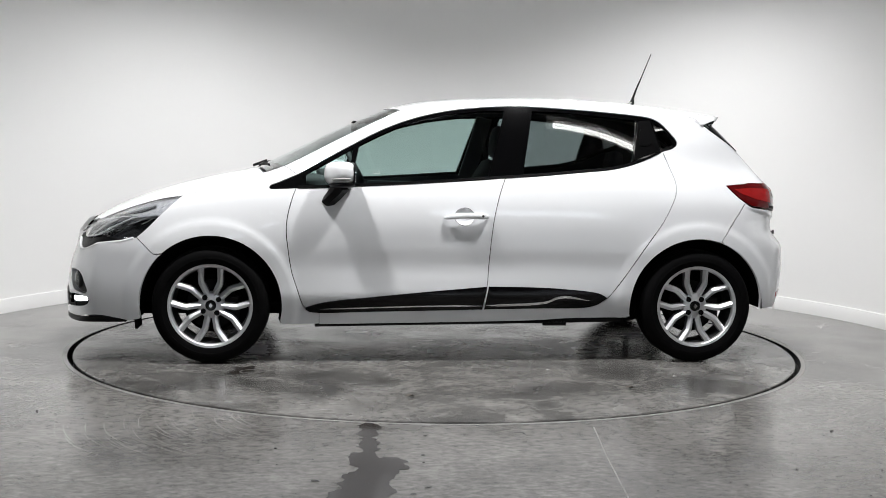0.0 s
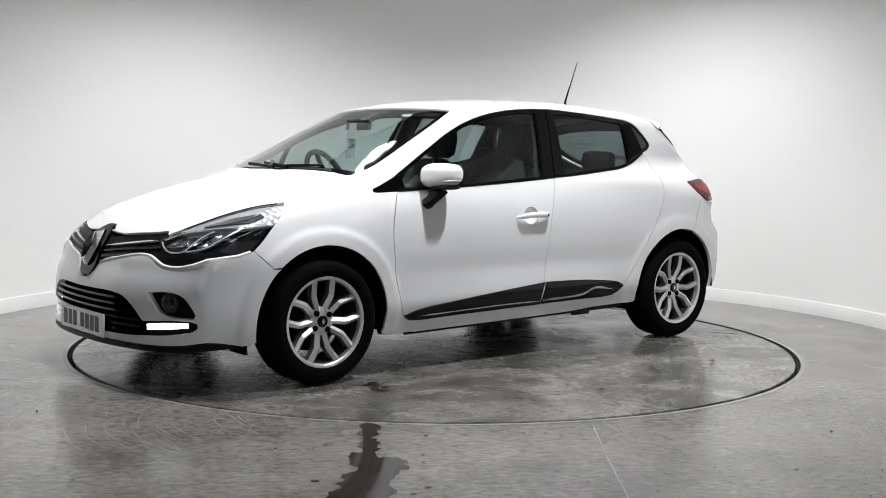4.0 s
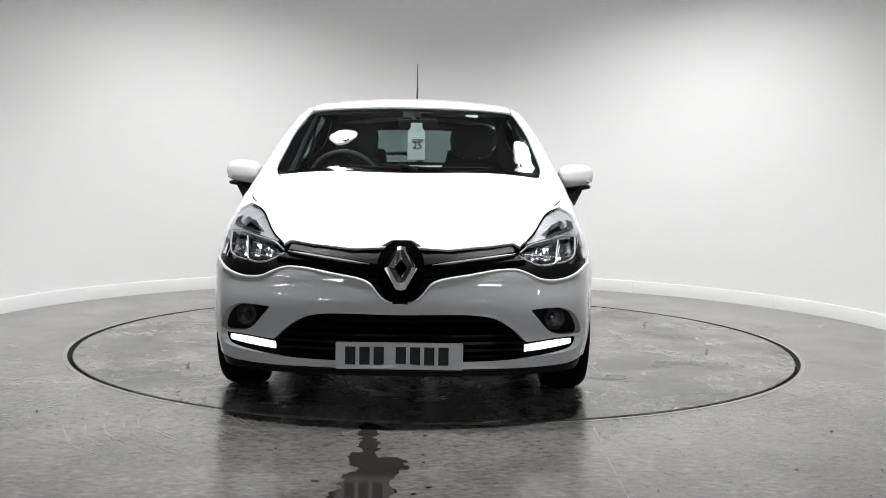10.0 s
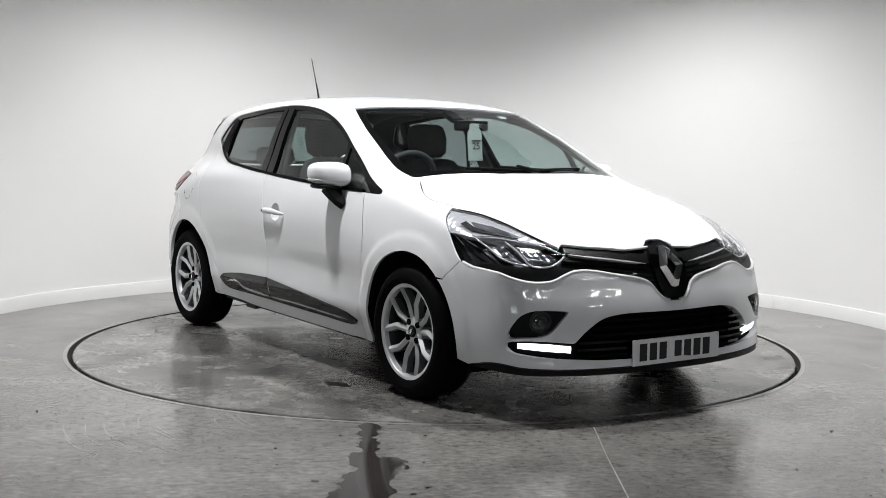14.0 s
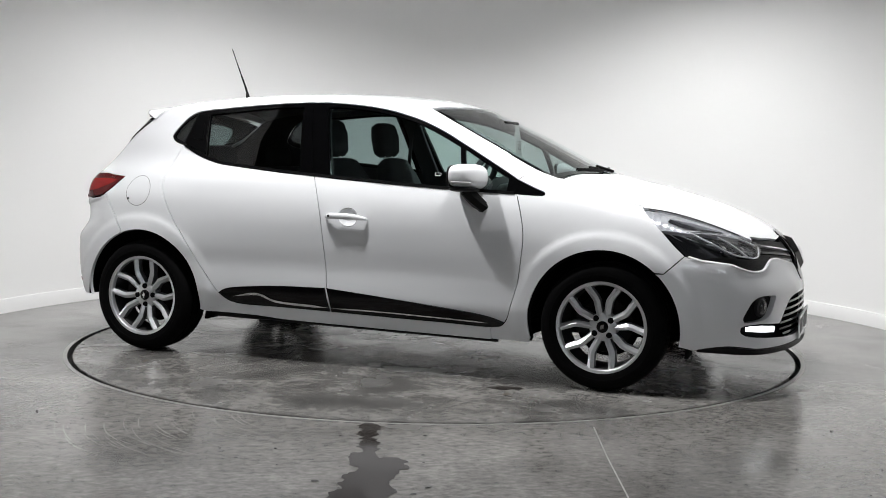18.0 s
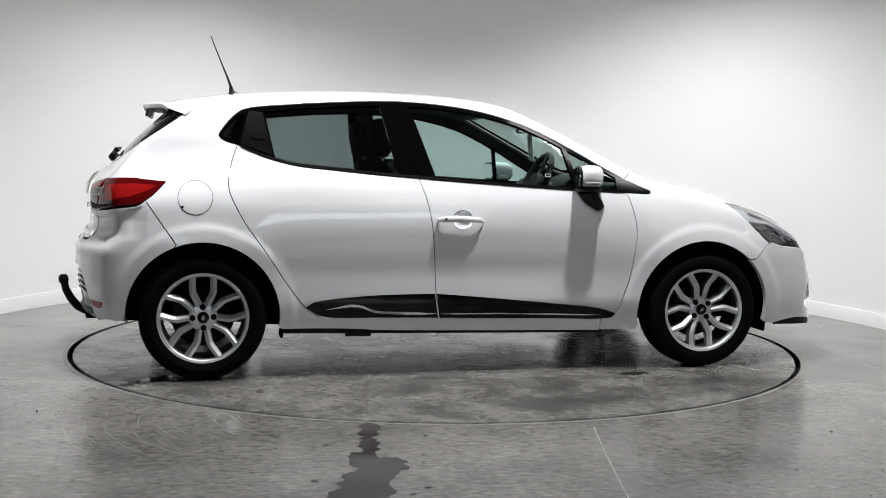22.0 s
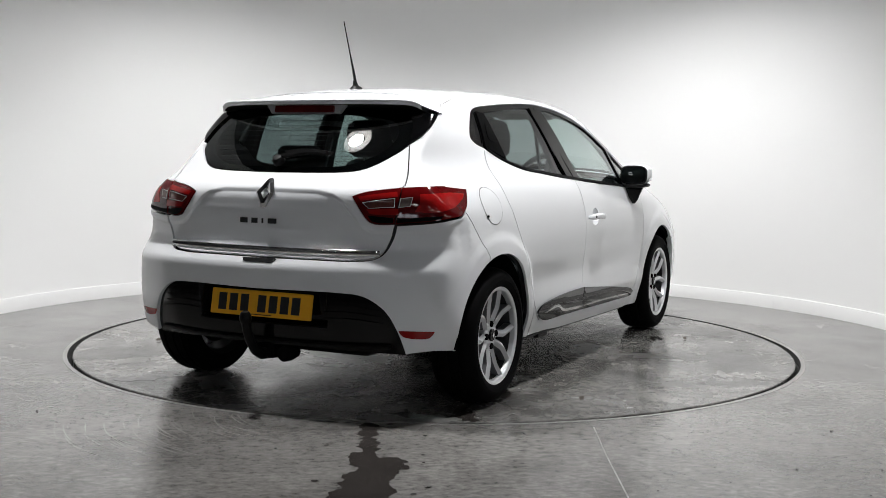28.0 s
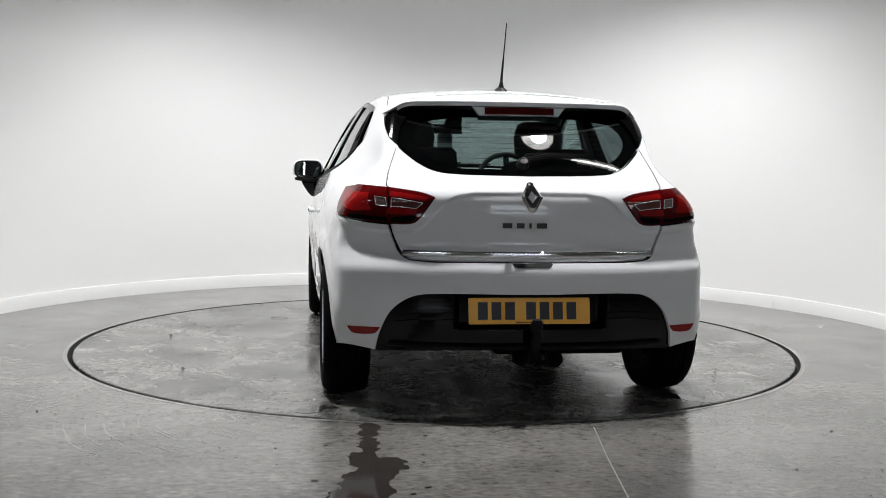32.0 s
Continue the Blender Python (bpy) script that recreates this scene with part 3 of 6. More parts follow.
FLARES = [arch(wx, -20, 200, r) for wx in (FRONT_X, REAR_X) for r in (FLARE_IN - 0.004, (FLARE_IN + FLARE_OUT) / 2, FLARE_OUT + 0.004)]
fenders = panel("front_fender", "top", fender_line, PAINT, car, sides=(1, -1), lines=FLARES[:3])
body_sides = panel("body_side", "top", body_side_line, PAINT, car, sides=(1, -1), lines=FLARES[3:])
dish = E("side", *[(-0.112 + 0.052 * math.cos(a), 0.780 + 0.046 * math.sin(a)) for a in np.linspace(0, 2 * math.pi, 21)])
front_doors = panel("front_door", "side", front_door_line, PAINT, car, holes=[dish], sides=(1, -1))
for door, s in zip(front_doors, (1, -1)):
    panel("handle_dish", "side", dish, PAINT, door, gap=0.0, offset=-0.002, grid=0.01, lip=0, sides=(s,), crease=lambda p, n: p - n * (0.024 * np.clip(1 - ((p[:, 0:1] + 0.112) / 0.052) ** 2 - ((p[:, 2:3] - 0.78) / 0.046) ** 2, 0, 1) ** 0.6))
rear_doors = panel("rear_door", "side", rear_door_line, PAINT, car, sides=(1, -1))
sills = panel("sill", "side", sill_line, PAINT, car, gap=-0.0018, sides=(1, -1))

roof_line = both(loop_of(E("top", (0.286, 0.0), (0.266, 0.331), (0.217, 0.582)), roof_side, E("top", (-1.42, 0.60), (-1.405, 0.4), (-1.40, 0.2), (-1.40, 0.0))))
roof = panel("roof", "top", roof_line, PAINT, car, grid=0.035)
screen_line = both(loop_of(E("top", (0.286, 0.0), (0.266, 0.331), (0.217, 0.582)), screen_side[::-1], E("top", (0.932, 0.935), (0.985, 0.66), (1.015, 0.35), (1.025, 0.0))))
screen = panel("windscreen", "top", screen_line, SCREEN_GLASS, car, offset=-0.004, lip=0, label="green-tinted laminated windscreen")
band_hole = both(loop_of(E("top", (0.318, 0.0), (0.298, 0.331), (0.258, 0.562)), E("top", (0.258, 0.562), (0.420, 0.655), (0.610, 0.752), (0.725, 0.812), (0.89, 0.89)),
                         E("top", (0.895, 0.885), (0.94, 0.66), (0.965, 0.35), (0.975, 0.0))))
panel("screen_border", "top", screen_line, BLACK_GLOSS, screen, holes=[band_hole], offset=-0.008, lip=0, label="black ceramic border of the windscreen")
bonnet_front = E("nose", (0.0, 0.744), (0.047, 0.743), (0.066, 0.733), (0.086, 0.710), (0.105, 0.701), (0.200, 0.706), (0.325, 0.718), (0.419, 0.724), (0.515, 0.734))
bonnet_line = both(loop_of(bonnet_front, lamp_top[1:], bonnet_side, E("top", (0.95, 0.93), (1.005, 0.66), (1.045, 0.35), (1.055, 0.0))))
bonnet = panel("bonnet", "top", bonnet_line, PAINT, car, gap=0.0012, grid=0.03)
cowl_line = both(loop_of(E("top", (1.015, 0.0), (1.005, 0.35), (0.97, 0.66), (0.925, 0.90)), E("top", (0.955, 0.93), (1.01, 0.66), (1.055, 0.35), (1.07, 0.0))))
panel("scuttle", "top", cowl_line, BLACK_PLASTIC, car, offset=-0.018, lip=0, label="black plastic scuttle panel under the wipers")

# front bumper with its openings
bumper_top = E("nose", (0.0, 0.496), (0.044, 0.496), (0.068, 0.508), (0.093, 0.532), (0.124, 0.569), (0.160, 0.586), (0.285, 0.609), (0.406, 0.629), (0.473, 0.628), (0.510, 0.612),
               (0.555, 0.588), (0.600, 0.582), (0.650, 0.586), (0.705, 0.602), (0.760, 0.626))
bumper_top_side = np.vstack([bumper_top[-1:], E("side", (1.66, 0.635), (1.583, 0.657))])
bumper_bottom = E("nose", (0.880, 0.220), (0.752, 0.247), (0.635, 0.234), (0.493, 0.229), (0.238, 0.228), (0.0, 0.227))
bumper_line = both(loop_of(bumper_top, bumper_top_side, nose_split, arch(FRONT_X, 47, -11), bumper_bottom))
intake = loop_of(E("nose", (0.0, 0.448), (0.290, 0.447), (0.364, 0.431), (0.428, 0.385), (0.470, 0.338)), E("nose", (0.478, 0.334), (0.620, 0.346), (0.690, 0.344)),
                 E("nose", (0.712, 0.336), (0.714, 0.318), (0.690, 0.298), (0.62, 0.285), (0.545, 0.277), (0.465, 0.271), (0.389, 0.265), (0.25, 0.262), (0.0, 0.262)))
fog_line = E("nose", (0.500, 0.466), (0.565, 0.471), (0.625, 0.468), (0.662, 0.450), (0.684, 0.420), (0.706, 0.374), (0.700, 0.361), (0.668, 0.361), (0.590, 0.368), (0.560, 0.384), (0.525, 0.430), (0.500, 0.466))
front_bumper = panel("front_bumper", "nose", bumper_line, PAINT, car, holes=[both(intake), fog_line, fog_line * [1, -1, 1]], grid=0.022, lip=0.03, lines=FLARES[:3] + [p * [1, -1, 1] for p in FLARES[:3]])
lip = np.vstack([bumper_top[2:-1], bumper_top_side[1:-1]])
lip = lip - normals(lip) * 0.006
for s in (1, -1):
    part("bumper_lip", sweep(lip * [1, s, 1], circle(0.0085, 8), (0, 0, 1)), PAINT, front_bumper, "", 60)
panel("intake_backing", "nose", both(intake), LINER, front_bumper, offset=-0.035, gap=-0.012, lip=0)
panel("fog_recess", "nose", fog_line, BLACK_PLASTIC, front_bumper, offset=-0.028, gap=-0.008, lip=0, sides=(1, -1))


def skin_strip(name, chart, line, width, mat, parent, proud=0.004, thick=0.008, sides=(1,), label="", taper=False):
    """A raised strip that runs along a line on the skin; width up the chart's second axis."""
    q = spline(line, 0.02)
    k = np.ones(len(q))
    if taper:
        k = np.clip(np.minimum(np.arange(len(q)), np.arange(len(q))[::-1]) / 4.0, 0.12, 1)
    lo, hi = q - np.stack([0 * k, k * width / 2], -1), q + np.stack([0 * k, k * width / 2], -1)
    a, b = on_skin(chart, lo), on_skin(chart, hi)
    na, nb = normals(a), normals(b)
    rows = [a + na * (proud - thick), a + na * proud, b + nb * proud, b + nb * (proud - thick)]
    m = len(q)
    v = np.vstack(rows)
    f = [(r * m + i, r * m + i + 1, (r + 1) * m + i + 1, (r + 1) * m + i) for r in range(3) for i in range(m - 1)]
    t = np.cross(v[f[m][1]] - v[f[m][0]], v[f[m][2]] - v[f[m][0]])
    if t @ na[0] < 0:
        f = [x[::-1] for x in f]
    out = []
    for s in sides:
        out.append(mesh_object(name, v * [1, s, 1], f if s > 0 else [x[::-1] for x in f], mat, parent, label, False))
    return out


for z, reach in ((0.425, 0.36), (0.395, 0.41), (0.365, 0.44), (0.335, 0.455), (0.305, 0.46), (0.28, 0.42)):
    skin_strip("intake_slat", "nose", [(-reach, z), (0, z), (reach, z)], 0.011, BLACK_GLOSS, front_bumper, -0.006, 0.02)
panel("chin_lip", "nose", both(loop_of(E("nose", (0.0, 0.224), (0.238, 0.225), (0.493, 0.226), (0.635, 0.231), (0.752, 0.243), (0.86, 0.225)),
                                       E("nose", (0.86, 0.210), (0.6, 0.201), (0.3, 0.197), (0.0, 0.197)))), BLACK_PLASTIC, car, offset=-0.004, lip=0.03, label="black plastic lower lip of the bumper")
# daytime running lights and fog lamps
for k in range(6):
    s0, s1 = 0.480 + 0.0325 * k, 0.480 + 0.0325 * (k + 1) - 0.0012
    led_low, led_high = hermite([0.47, 0.56, 0.68], [0.291, 0.299, 0.313]), hermite([0.47, 0.61, 0.68], [0.316, 0.332, 0.333])
    cell = np.array([(s0, led_low(s0)), (s1, led_low(s1)), (s1, led_high(s1)), (s0, led_high(s0)), (s0, led_low(s0))])
    panel("daytime_light", "nose", np.vstack([E("nose", tuple(a), tuple(b)) for a, b in zip(cell, cell[1:])]), LED, front_bumper, offset=-0.020 + 0.001 * (k % 2), gap=0.0, grid=0.012, lip=0.01, sides=(1, -1), label="lit white daytime running light")
for s in (1, -1):
    spot = on_skin("nose", np.array([[0.592, 0.424]]))[0]
    nn = Vector((0.93, 0.36 * s, 0.0)).normalized()
    at = Matrix.Translation(Vector((spot[0], spot[1] * s, spot[2])) - nn * 0.03) @ nn.to_track_quat("Z", "Y").to_matrix().to_4x4()
    fog = part("fog_lamp", lathe([(0.046, 0.0), (0.046, 0.016), (0.040, 0.020), (0.036, 0.012), (0.030, 0.004), (0.0, -0.004)], 28, at), DARK_METAL, front_bumper, "round fog lamp in a black recess")
    part("fog_reflector", lathe([(0.030, 0.006), (0.018, 0.0), (0.012, 0.012), (0.0, 0.016)], 24, at), LAMP_BOWL, fog)
    part("fog_lens", lathe([(0.040, 0.018), (0.028, 0.026), (0.0, 0.030)], 28, at), CLEAR, fog)

# upper grille: gloss black band between the headlamps
lamp_under = E("nose", (0.515, 0.712), (0.500, 0.694), (0.517, 0.674), (0.551, 0.652), (0.606, 0.645), (0.660, 0.650), (0.772, 0.664))
grille_line = both(loop_of(bonnet_front, lamp_under[1:], E("side", (1.66, 0.648), (1.59, 0.657)), bumper_top_side[::-1], bumper_top[::-1]))
grille = panel("grille", "nose", grille_line, BLACK_PLASTIC, car, offset=-0.012, gap=0.001, grid=0.02, lip=0.02, label="black grille between the headlamps")
for z0, z1, reach, w in ((0.645, 0.700, 0.50, 0.008), (0.622, 0.668, 0.52, 0.010), (0.598, 0.640, 0.46, 0.010), (0.578, 0.615, 0.33, 0.008)):
    skin_strip("grille_bar", "nose", [(0.075, z0), (0.25, z0 + (z1 - z0) * 0.45), (reach, z1)], w, BLACK_GLOSS, grille, -0.004, 0.012, sides=(1, -1))
skin_strip("chrome_strip", "nose", [(0.13, 0.651), (0.30, 0.672), (0.492, 0.694)], 0.0065, REFLECTOR, grille, 0.001, 0.012, sides=(1, -1), label="bright chrome strip", taper=True)
shield = E("nose", (0.0, 0.738), (0.045, 0.737), (0.066, 0.722), (0.088, 0.695), (0.098, 0.660), (0.090, 0.590), (0.066, 0.528), (0.045, 0.506), (0.0, 0.505))
panel("badge_shield", "nose", both(shield), BLACK_GLOSS, grille, offset=0.004, gap=0.0, grid=0.015, lip=0.03, label="gloss black shield behind the badge")


def diamond(chart, cs, cz, w, h, inner, proud, parent):
    """An upright chrome diamond ring on the skin."""
    v, ring = [], []
    for k, lift in ((1.0, 0.004), ((1 + inner) / 2 + 0.04, proud), (inner, 0.006)):
        c0 = 0.30 if k > inner else 0.5
        c1 = 0.94 if k > inner else 0.5
        q = np.array([(cs, cz + h * k), (cs + w * c0 * k, cz + h * c1 * k), (cs + w * k, cz), (cs + w * c0 * k, cz - h * c1 * k), (cs, cz - h * k),
                      (cs - w * c0 * k, cz - h * c1 * k), (cs - w * k, cz), (cs - w * c0 * k, cz + h * c1 * k)])
        p = on_skin(chart, q)
        c = on_skin(chart, np.array([[cs, cz]]))
        n = normals(c)[0]
        v.append(p + n * (lift + 0.008))
    v = np.vstack(v)
    f = []
    for r in range(2):
        for i in range(8):
            j = (i + 1) % 8
            f.append((r * 8 + i, r * 8 + j, (r + 1) * 8 + j, (r + 1) * 8 + i))
    a = np.cross(v[f[0][1]] - v[f[0][0]], v[f[0][2]] - v[f[0][0]])
    if a @ n < 0:
        f = [x[::-1] for x in f]
    mesh_object("badge", v, f, CHROME, parent, "chrome diamond badge", False)


diamond("nose", 0.0, 0.632, 0.068, 0.088, 0.40, 0.026, car)

# headlamps: bowl, reflectors, cover
lamp_line = loop_of(lamp_top, lamp_back, E("side", (1.583, 0.657), (1.64, 0.650)), lamp_under[::-1][:-1])
headlamps = panel("headlamp", "nose", lamp_line, CLEAR, car, offset=-0.001, grid=0.03, lip=0, sides=(1, -1), label="clear-covered headlamp with chrome reflectors")
for lamp, s in zip(headlamps, (1, -1)):
    panel("lamp_bowl", "nose", lamp_line, LAMP_BOWL, lamp, offset=-0.055, gap=-0.008, grid=0.03, lip=0, sides=(s,), label="dark lamp housing")
    pocket = [(0.905, 0.806), (0.943, 0.826), (0.835, 0.808), (0.761, 0.787), (0.690, 0.766), (0.756, 0.771), (0.824, 0.782), (0.905, 0.806)]
    panel("indicator_reflector", "nose", loop_of(lamp_top[lamp_top[:, 2] > 0.738], cut(lamp_back, 0, 1.365, 1.472), E("nose", (0.93, 0.766), (0.889, 0.768), (0.810, 0.770), (0.690, 0.753), (0.590, 0.736))),
          REFLECTOR, lamp, holes=[np.vstack([E("nose", p, q) for p, q in zip(pocket, pocket[1:])])], offset=-0.007, gap=0.001, grid=0.008, lip=0.03, sides=(s,), label="ribbed chrome upper reflector of the headlamp",
          crease=lambda p, n: p - n * (0.004 * np.clip((chart_in("nose", p)[:, 1:2] - 0.765) / 0.05, 0, 1) + 0.0022 * np.abs(np.sin(p[:, 0:1] * 95))))
    for line in ([(0.829, 0.753), (0.760, 0.750), (0.705, 0.715), (0.662, 0.677), (0.714, 0.683), (0.760, 0.702), (0.829, 0.753)],
                 [(0.719, 0.744), (0.668, 0.740), (0.579, 0.725), (0.525, 0.698), (0.572, 0.660), (0.623, 0.667), (0.66, 0.70), (0.719, 0.744)]):
        edge = np.vstack([E("nose", p, q) for p, q in zip(line, line[1:])])
        panel("lamp_reflector", "nose", edge, LAMP_FACET, lamp, offset=-0.030, gap=0, grid=0.007, lip=0, sides=(s,), label="faceted dark chrome reflector",
              crease=lambda p, n: p - n * (0.008 * np.abs(np.sin(p[:, 1:2] * 60)) + 0.002 * np.sin(p[:, 2:3] * 120)))
        cs, cz = np.mean(np.array(line)[:-1], 0)
        spot = on_skin("nose", np.array([[cs, cz]]))
        nrm = Vector(normals(spot)[0] * [1, s, 1])
        at = Matrix.Translation(Vector(spot[0] * [1, s, 1]) - nrm * 0.036) @ nrm.to_track_quat("Z", "Y").to_matrix().to_4x4()
        part("bulb_cap", lathe([(0.013, -0.02), (0.013, 0.010), (0.010, 0.014), (0.0, 0.016)], 20, at), CHROME, lamp, "chrome bulb cap")
    for line in ([(0.875, 0.762), (0.80, 0.722), (0.750, 0.688), (0.702, 0.668), (0.645, 0.657)], [(0.750, 0.750), (0.70, 0.72), (0.668, 0.691), (0.642, 0.662), (0.615, 0.652), (0.565, 0.653), (0.528, 0.674), (0.508, 0.693)],
                 [(1.00, 0.775), (0.889, 0.764), (0.810, 0.766), (0.690, 0.750), (0.585, 0.730), (0.520, 0.704)]):
        q = on_skin("nose", spline(line, 0.012))
        q = (q - normals(q) * 0.012) * [1, s, 1]
        part("lamp_rim", sweep(q, circle(0.0042, 8), (0, 0, 1)), REFLECTOR, lamp, "bright rim inside the headlamp", 60)
    # thin dark tube drawn along the joint between lamp and bonnet
    edge = lamp_top[6:-4]
    part("lamp_edge_line", sweep((edge - normals(edge) * 0.003) * [1, s, 1], circle(0.0028, 6), (0, 0, 1)), LINER, lamp, "thin dark line along the lamp's top edge", 60)
    for line, w in (([(0.560, 0.676), (0.610, 0.684), (0.655, 0.690)], 0.0045), ([(0.690, 0.686), (0.720, 0.688), (0.745, 0.692)], 0.004), ([(0.775, 0.716), (0.80, 0.720), (0.828, 0.722)], 0.004),
                    ([(0.63, 0.722), (0.66, 0.728), (0.70, 0.734)], 0.005), ([(0.86, 0.728), (0.90, 0.742), (0.95, 0.764)], 0.006), ([(0.93, 0.728), (0.965, 0.750), (1.0, 0.772)], 0.004)):
        skin_strip("reflector_blade", "nose", line, w, REFLECTOR, lamp, -0.016, 0.006, sides=(s,), taper=True)
    wing = [(0.700, 0.7605), (0.800, 0.7765), (0.905, 0.800), (0.960, 0.822), (0.975, 0.812), (0.905, 0.785), (0.800, 0.7715), (0.700, 0.7575)]
    panel("indicator_wing", "nose", np.vstack([E("nose", p, q) for p, q in zip(wing, wing[1:] + wing[:1])]), LAMP_BOWL, lamp, offset=-0.003, gap=0, grid=0.012, lip=0.004, sides=(s,), label="dark wing plate in the indicator")

# tailgate, rear window, rear bumper
gate_glass_low = E("tail", (0.0, 1.020), (0.361, 1.026), (0.445, 1.038), (0.545, 1.085), (0.640, 1.128), (0.690, 1.150))
gate_line = both(loop_of(E("tail", (0.0, 0.664), (0.249, 0.664), (0.429, 0.665), (0.500, 0.675), (0.535, 0.701), (0.560, 0.747), (0.575, 0.812)), lamp_low_in, lamp_top_in, seam_side[::-1],
                         E("tail", (0.675, 1.140), (0.632, 1.115), (0.585, 1.091), (0.528, 1.063), (0.470, 1.041), (0.417, 1.029), (0.335, 1.023), (0.0, 1.018))))
def tail_level(u):
    return np.interp(np.abs(u), [0, 0.256, 0.331, 0.372, 0.414, 0.454, 0.487, 0.60, 0.70, 0.76, 0.82, 0.88], [0.955, 0.952, 0.937, 0.909, 0.856, 0.808, 0.790, 0.786, 0.798, 0.814, 0.834, 0.858])


TAIL_U = np.linspace(-0.865, 0.865, 196)
TAIL_LINES = [on_skin("tail", np.stack([TAIL_U, tail_level(TAIL_U) - d], -1)) for d in (-0.001, 0.006, 0.013, 0.021)]


def tail_step(p, n):
    # the recessed field under a crisp crease that runs round the lamps
    q = chart_in("tail", p)
    below = tail_level(q[:, 0]) - q[:, 1]
    k = np.clip(below / 0.020, 0, 1)
    k = k * k * (3 - 2 * k) * np.clip((q[:, 1] - 0.67) / 0.10, 0, 1) * np.clip((0.875 - np.abs(q[:, 0])) / 0.05, 0, 1)
    return p - n * (0.008 * k + 0.007 * np.clip(below / 0.12, 0, 1) * k)[:, None]


tailgate = panel("tailgate", "tail", gate_line, PAINT, car, grid=0.012, crease=tail_step, lines=TAIL_LINES)
pane_line = both(loop_of(E("tail", (0.0, 1.021), (0.335, 1.026), (0.417, 1.032), (0.470, 1.044), (0.528, 1.066), (0.585, 1.094), (0.632, 1.118), (0.675, 1.145)), wing_edge[::-1], E("tail", (0.868, 1.276), (0.80, 1.298), (0.60, 1.325), (0.33, 1.340), (0.0, 1.345))))
rear_pane = panel("rear_window", "tail", pane_line, REAR_TINT, car, offset=-0.004, grid=0.03, lip=0, label="dark-tinted heated rear window")
pane_hole = both(loop_of(E("tail", (0.0, 1.052), (0.34, 1.056), (0.47, 1.085), (0.60, 1.150), (0.650, 1.205), (0.655, 1.235)), E("tail", (0.640, 1.252), (0.52, 1.268), (0.3, 1.278), (0.0, 1.280))))
for k in range(9):
    z = 1.072 + 0.0225 * k
    reach = float(np.interp(z, [1.05, 1.085, 1.15, 1.205, 1.26], [0.30, 0.45, 0.58, 0.63, 0.60]))
    skin_strip("heater_wire", "tail", [(-reach, z), (-reach / 2, z), (0, z), (reach / 2, z), (reach, z)], 0.0009, CABIN, rear_pane, -0.006, 0.001)
panel("window_border", "tail", pane_line, BLACK_GLOSS, rear_pane, holes=[pane_hole], offset=-0.008, lip=0, label="black border of the rear window")
wing_line = loop_of(wing_edge, E("tail", (0.690, 1.165), (0.725, 1.225), (0.740, 1.292)), E("tail", (0.80, 1.290), (0.86, 1.276), (0.880, 1.268)))
panel("window_fin", "tail", wing_line, BLACK_GLOSS, tailgate, offset=0.006, lip=0.012, sides=(1, -1), label="gloss black side fin of the rear window")
boot = on_skin("tail", spline([(-0.522, 0.690), (-0.25, 0.688), (0, 0.688), (0.25, 0.688), (0.522, 0.690)], 0.02))
part("boot_strip", sweep(boot + normals(boot) * 0.004, [(0.0065 * math.cos(a), 0.0135 * math.copysign(abs(math.sin(a)) ** 0.7, math.sin(a))) for a in np.linspace(0, 2 * math.pi, 17)[:-1]], (0, 0, 1)), CHROME, tailgate, "chrome strip along the tailgate foot", 60)
diamond("tail", 0.0, 0.925, 0.049, 0.064, 0.40, 0.014, tailgate)
for k, (s0, w) in enumerate(((0.108, 0.042), (0.050, 0.034), (0.007, 0.010), (-0.044, 0.046))):
    skin_strip("name_bar", "tail", [(s0 + w / 2, 0.811), (s0, 0.811), (s0 - w / 2, 0.811)], 0.022, DARK_METAL, tailgate, 0.003, 0.006)

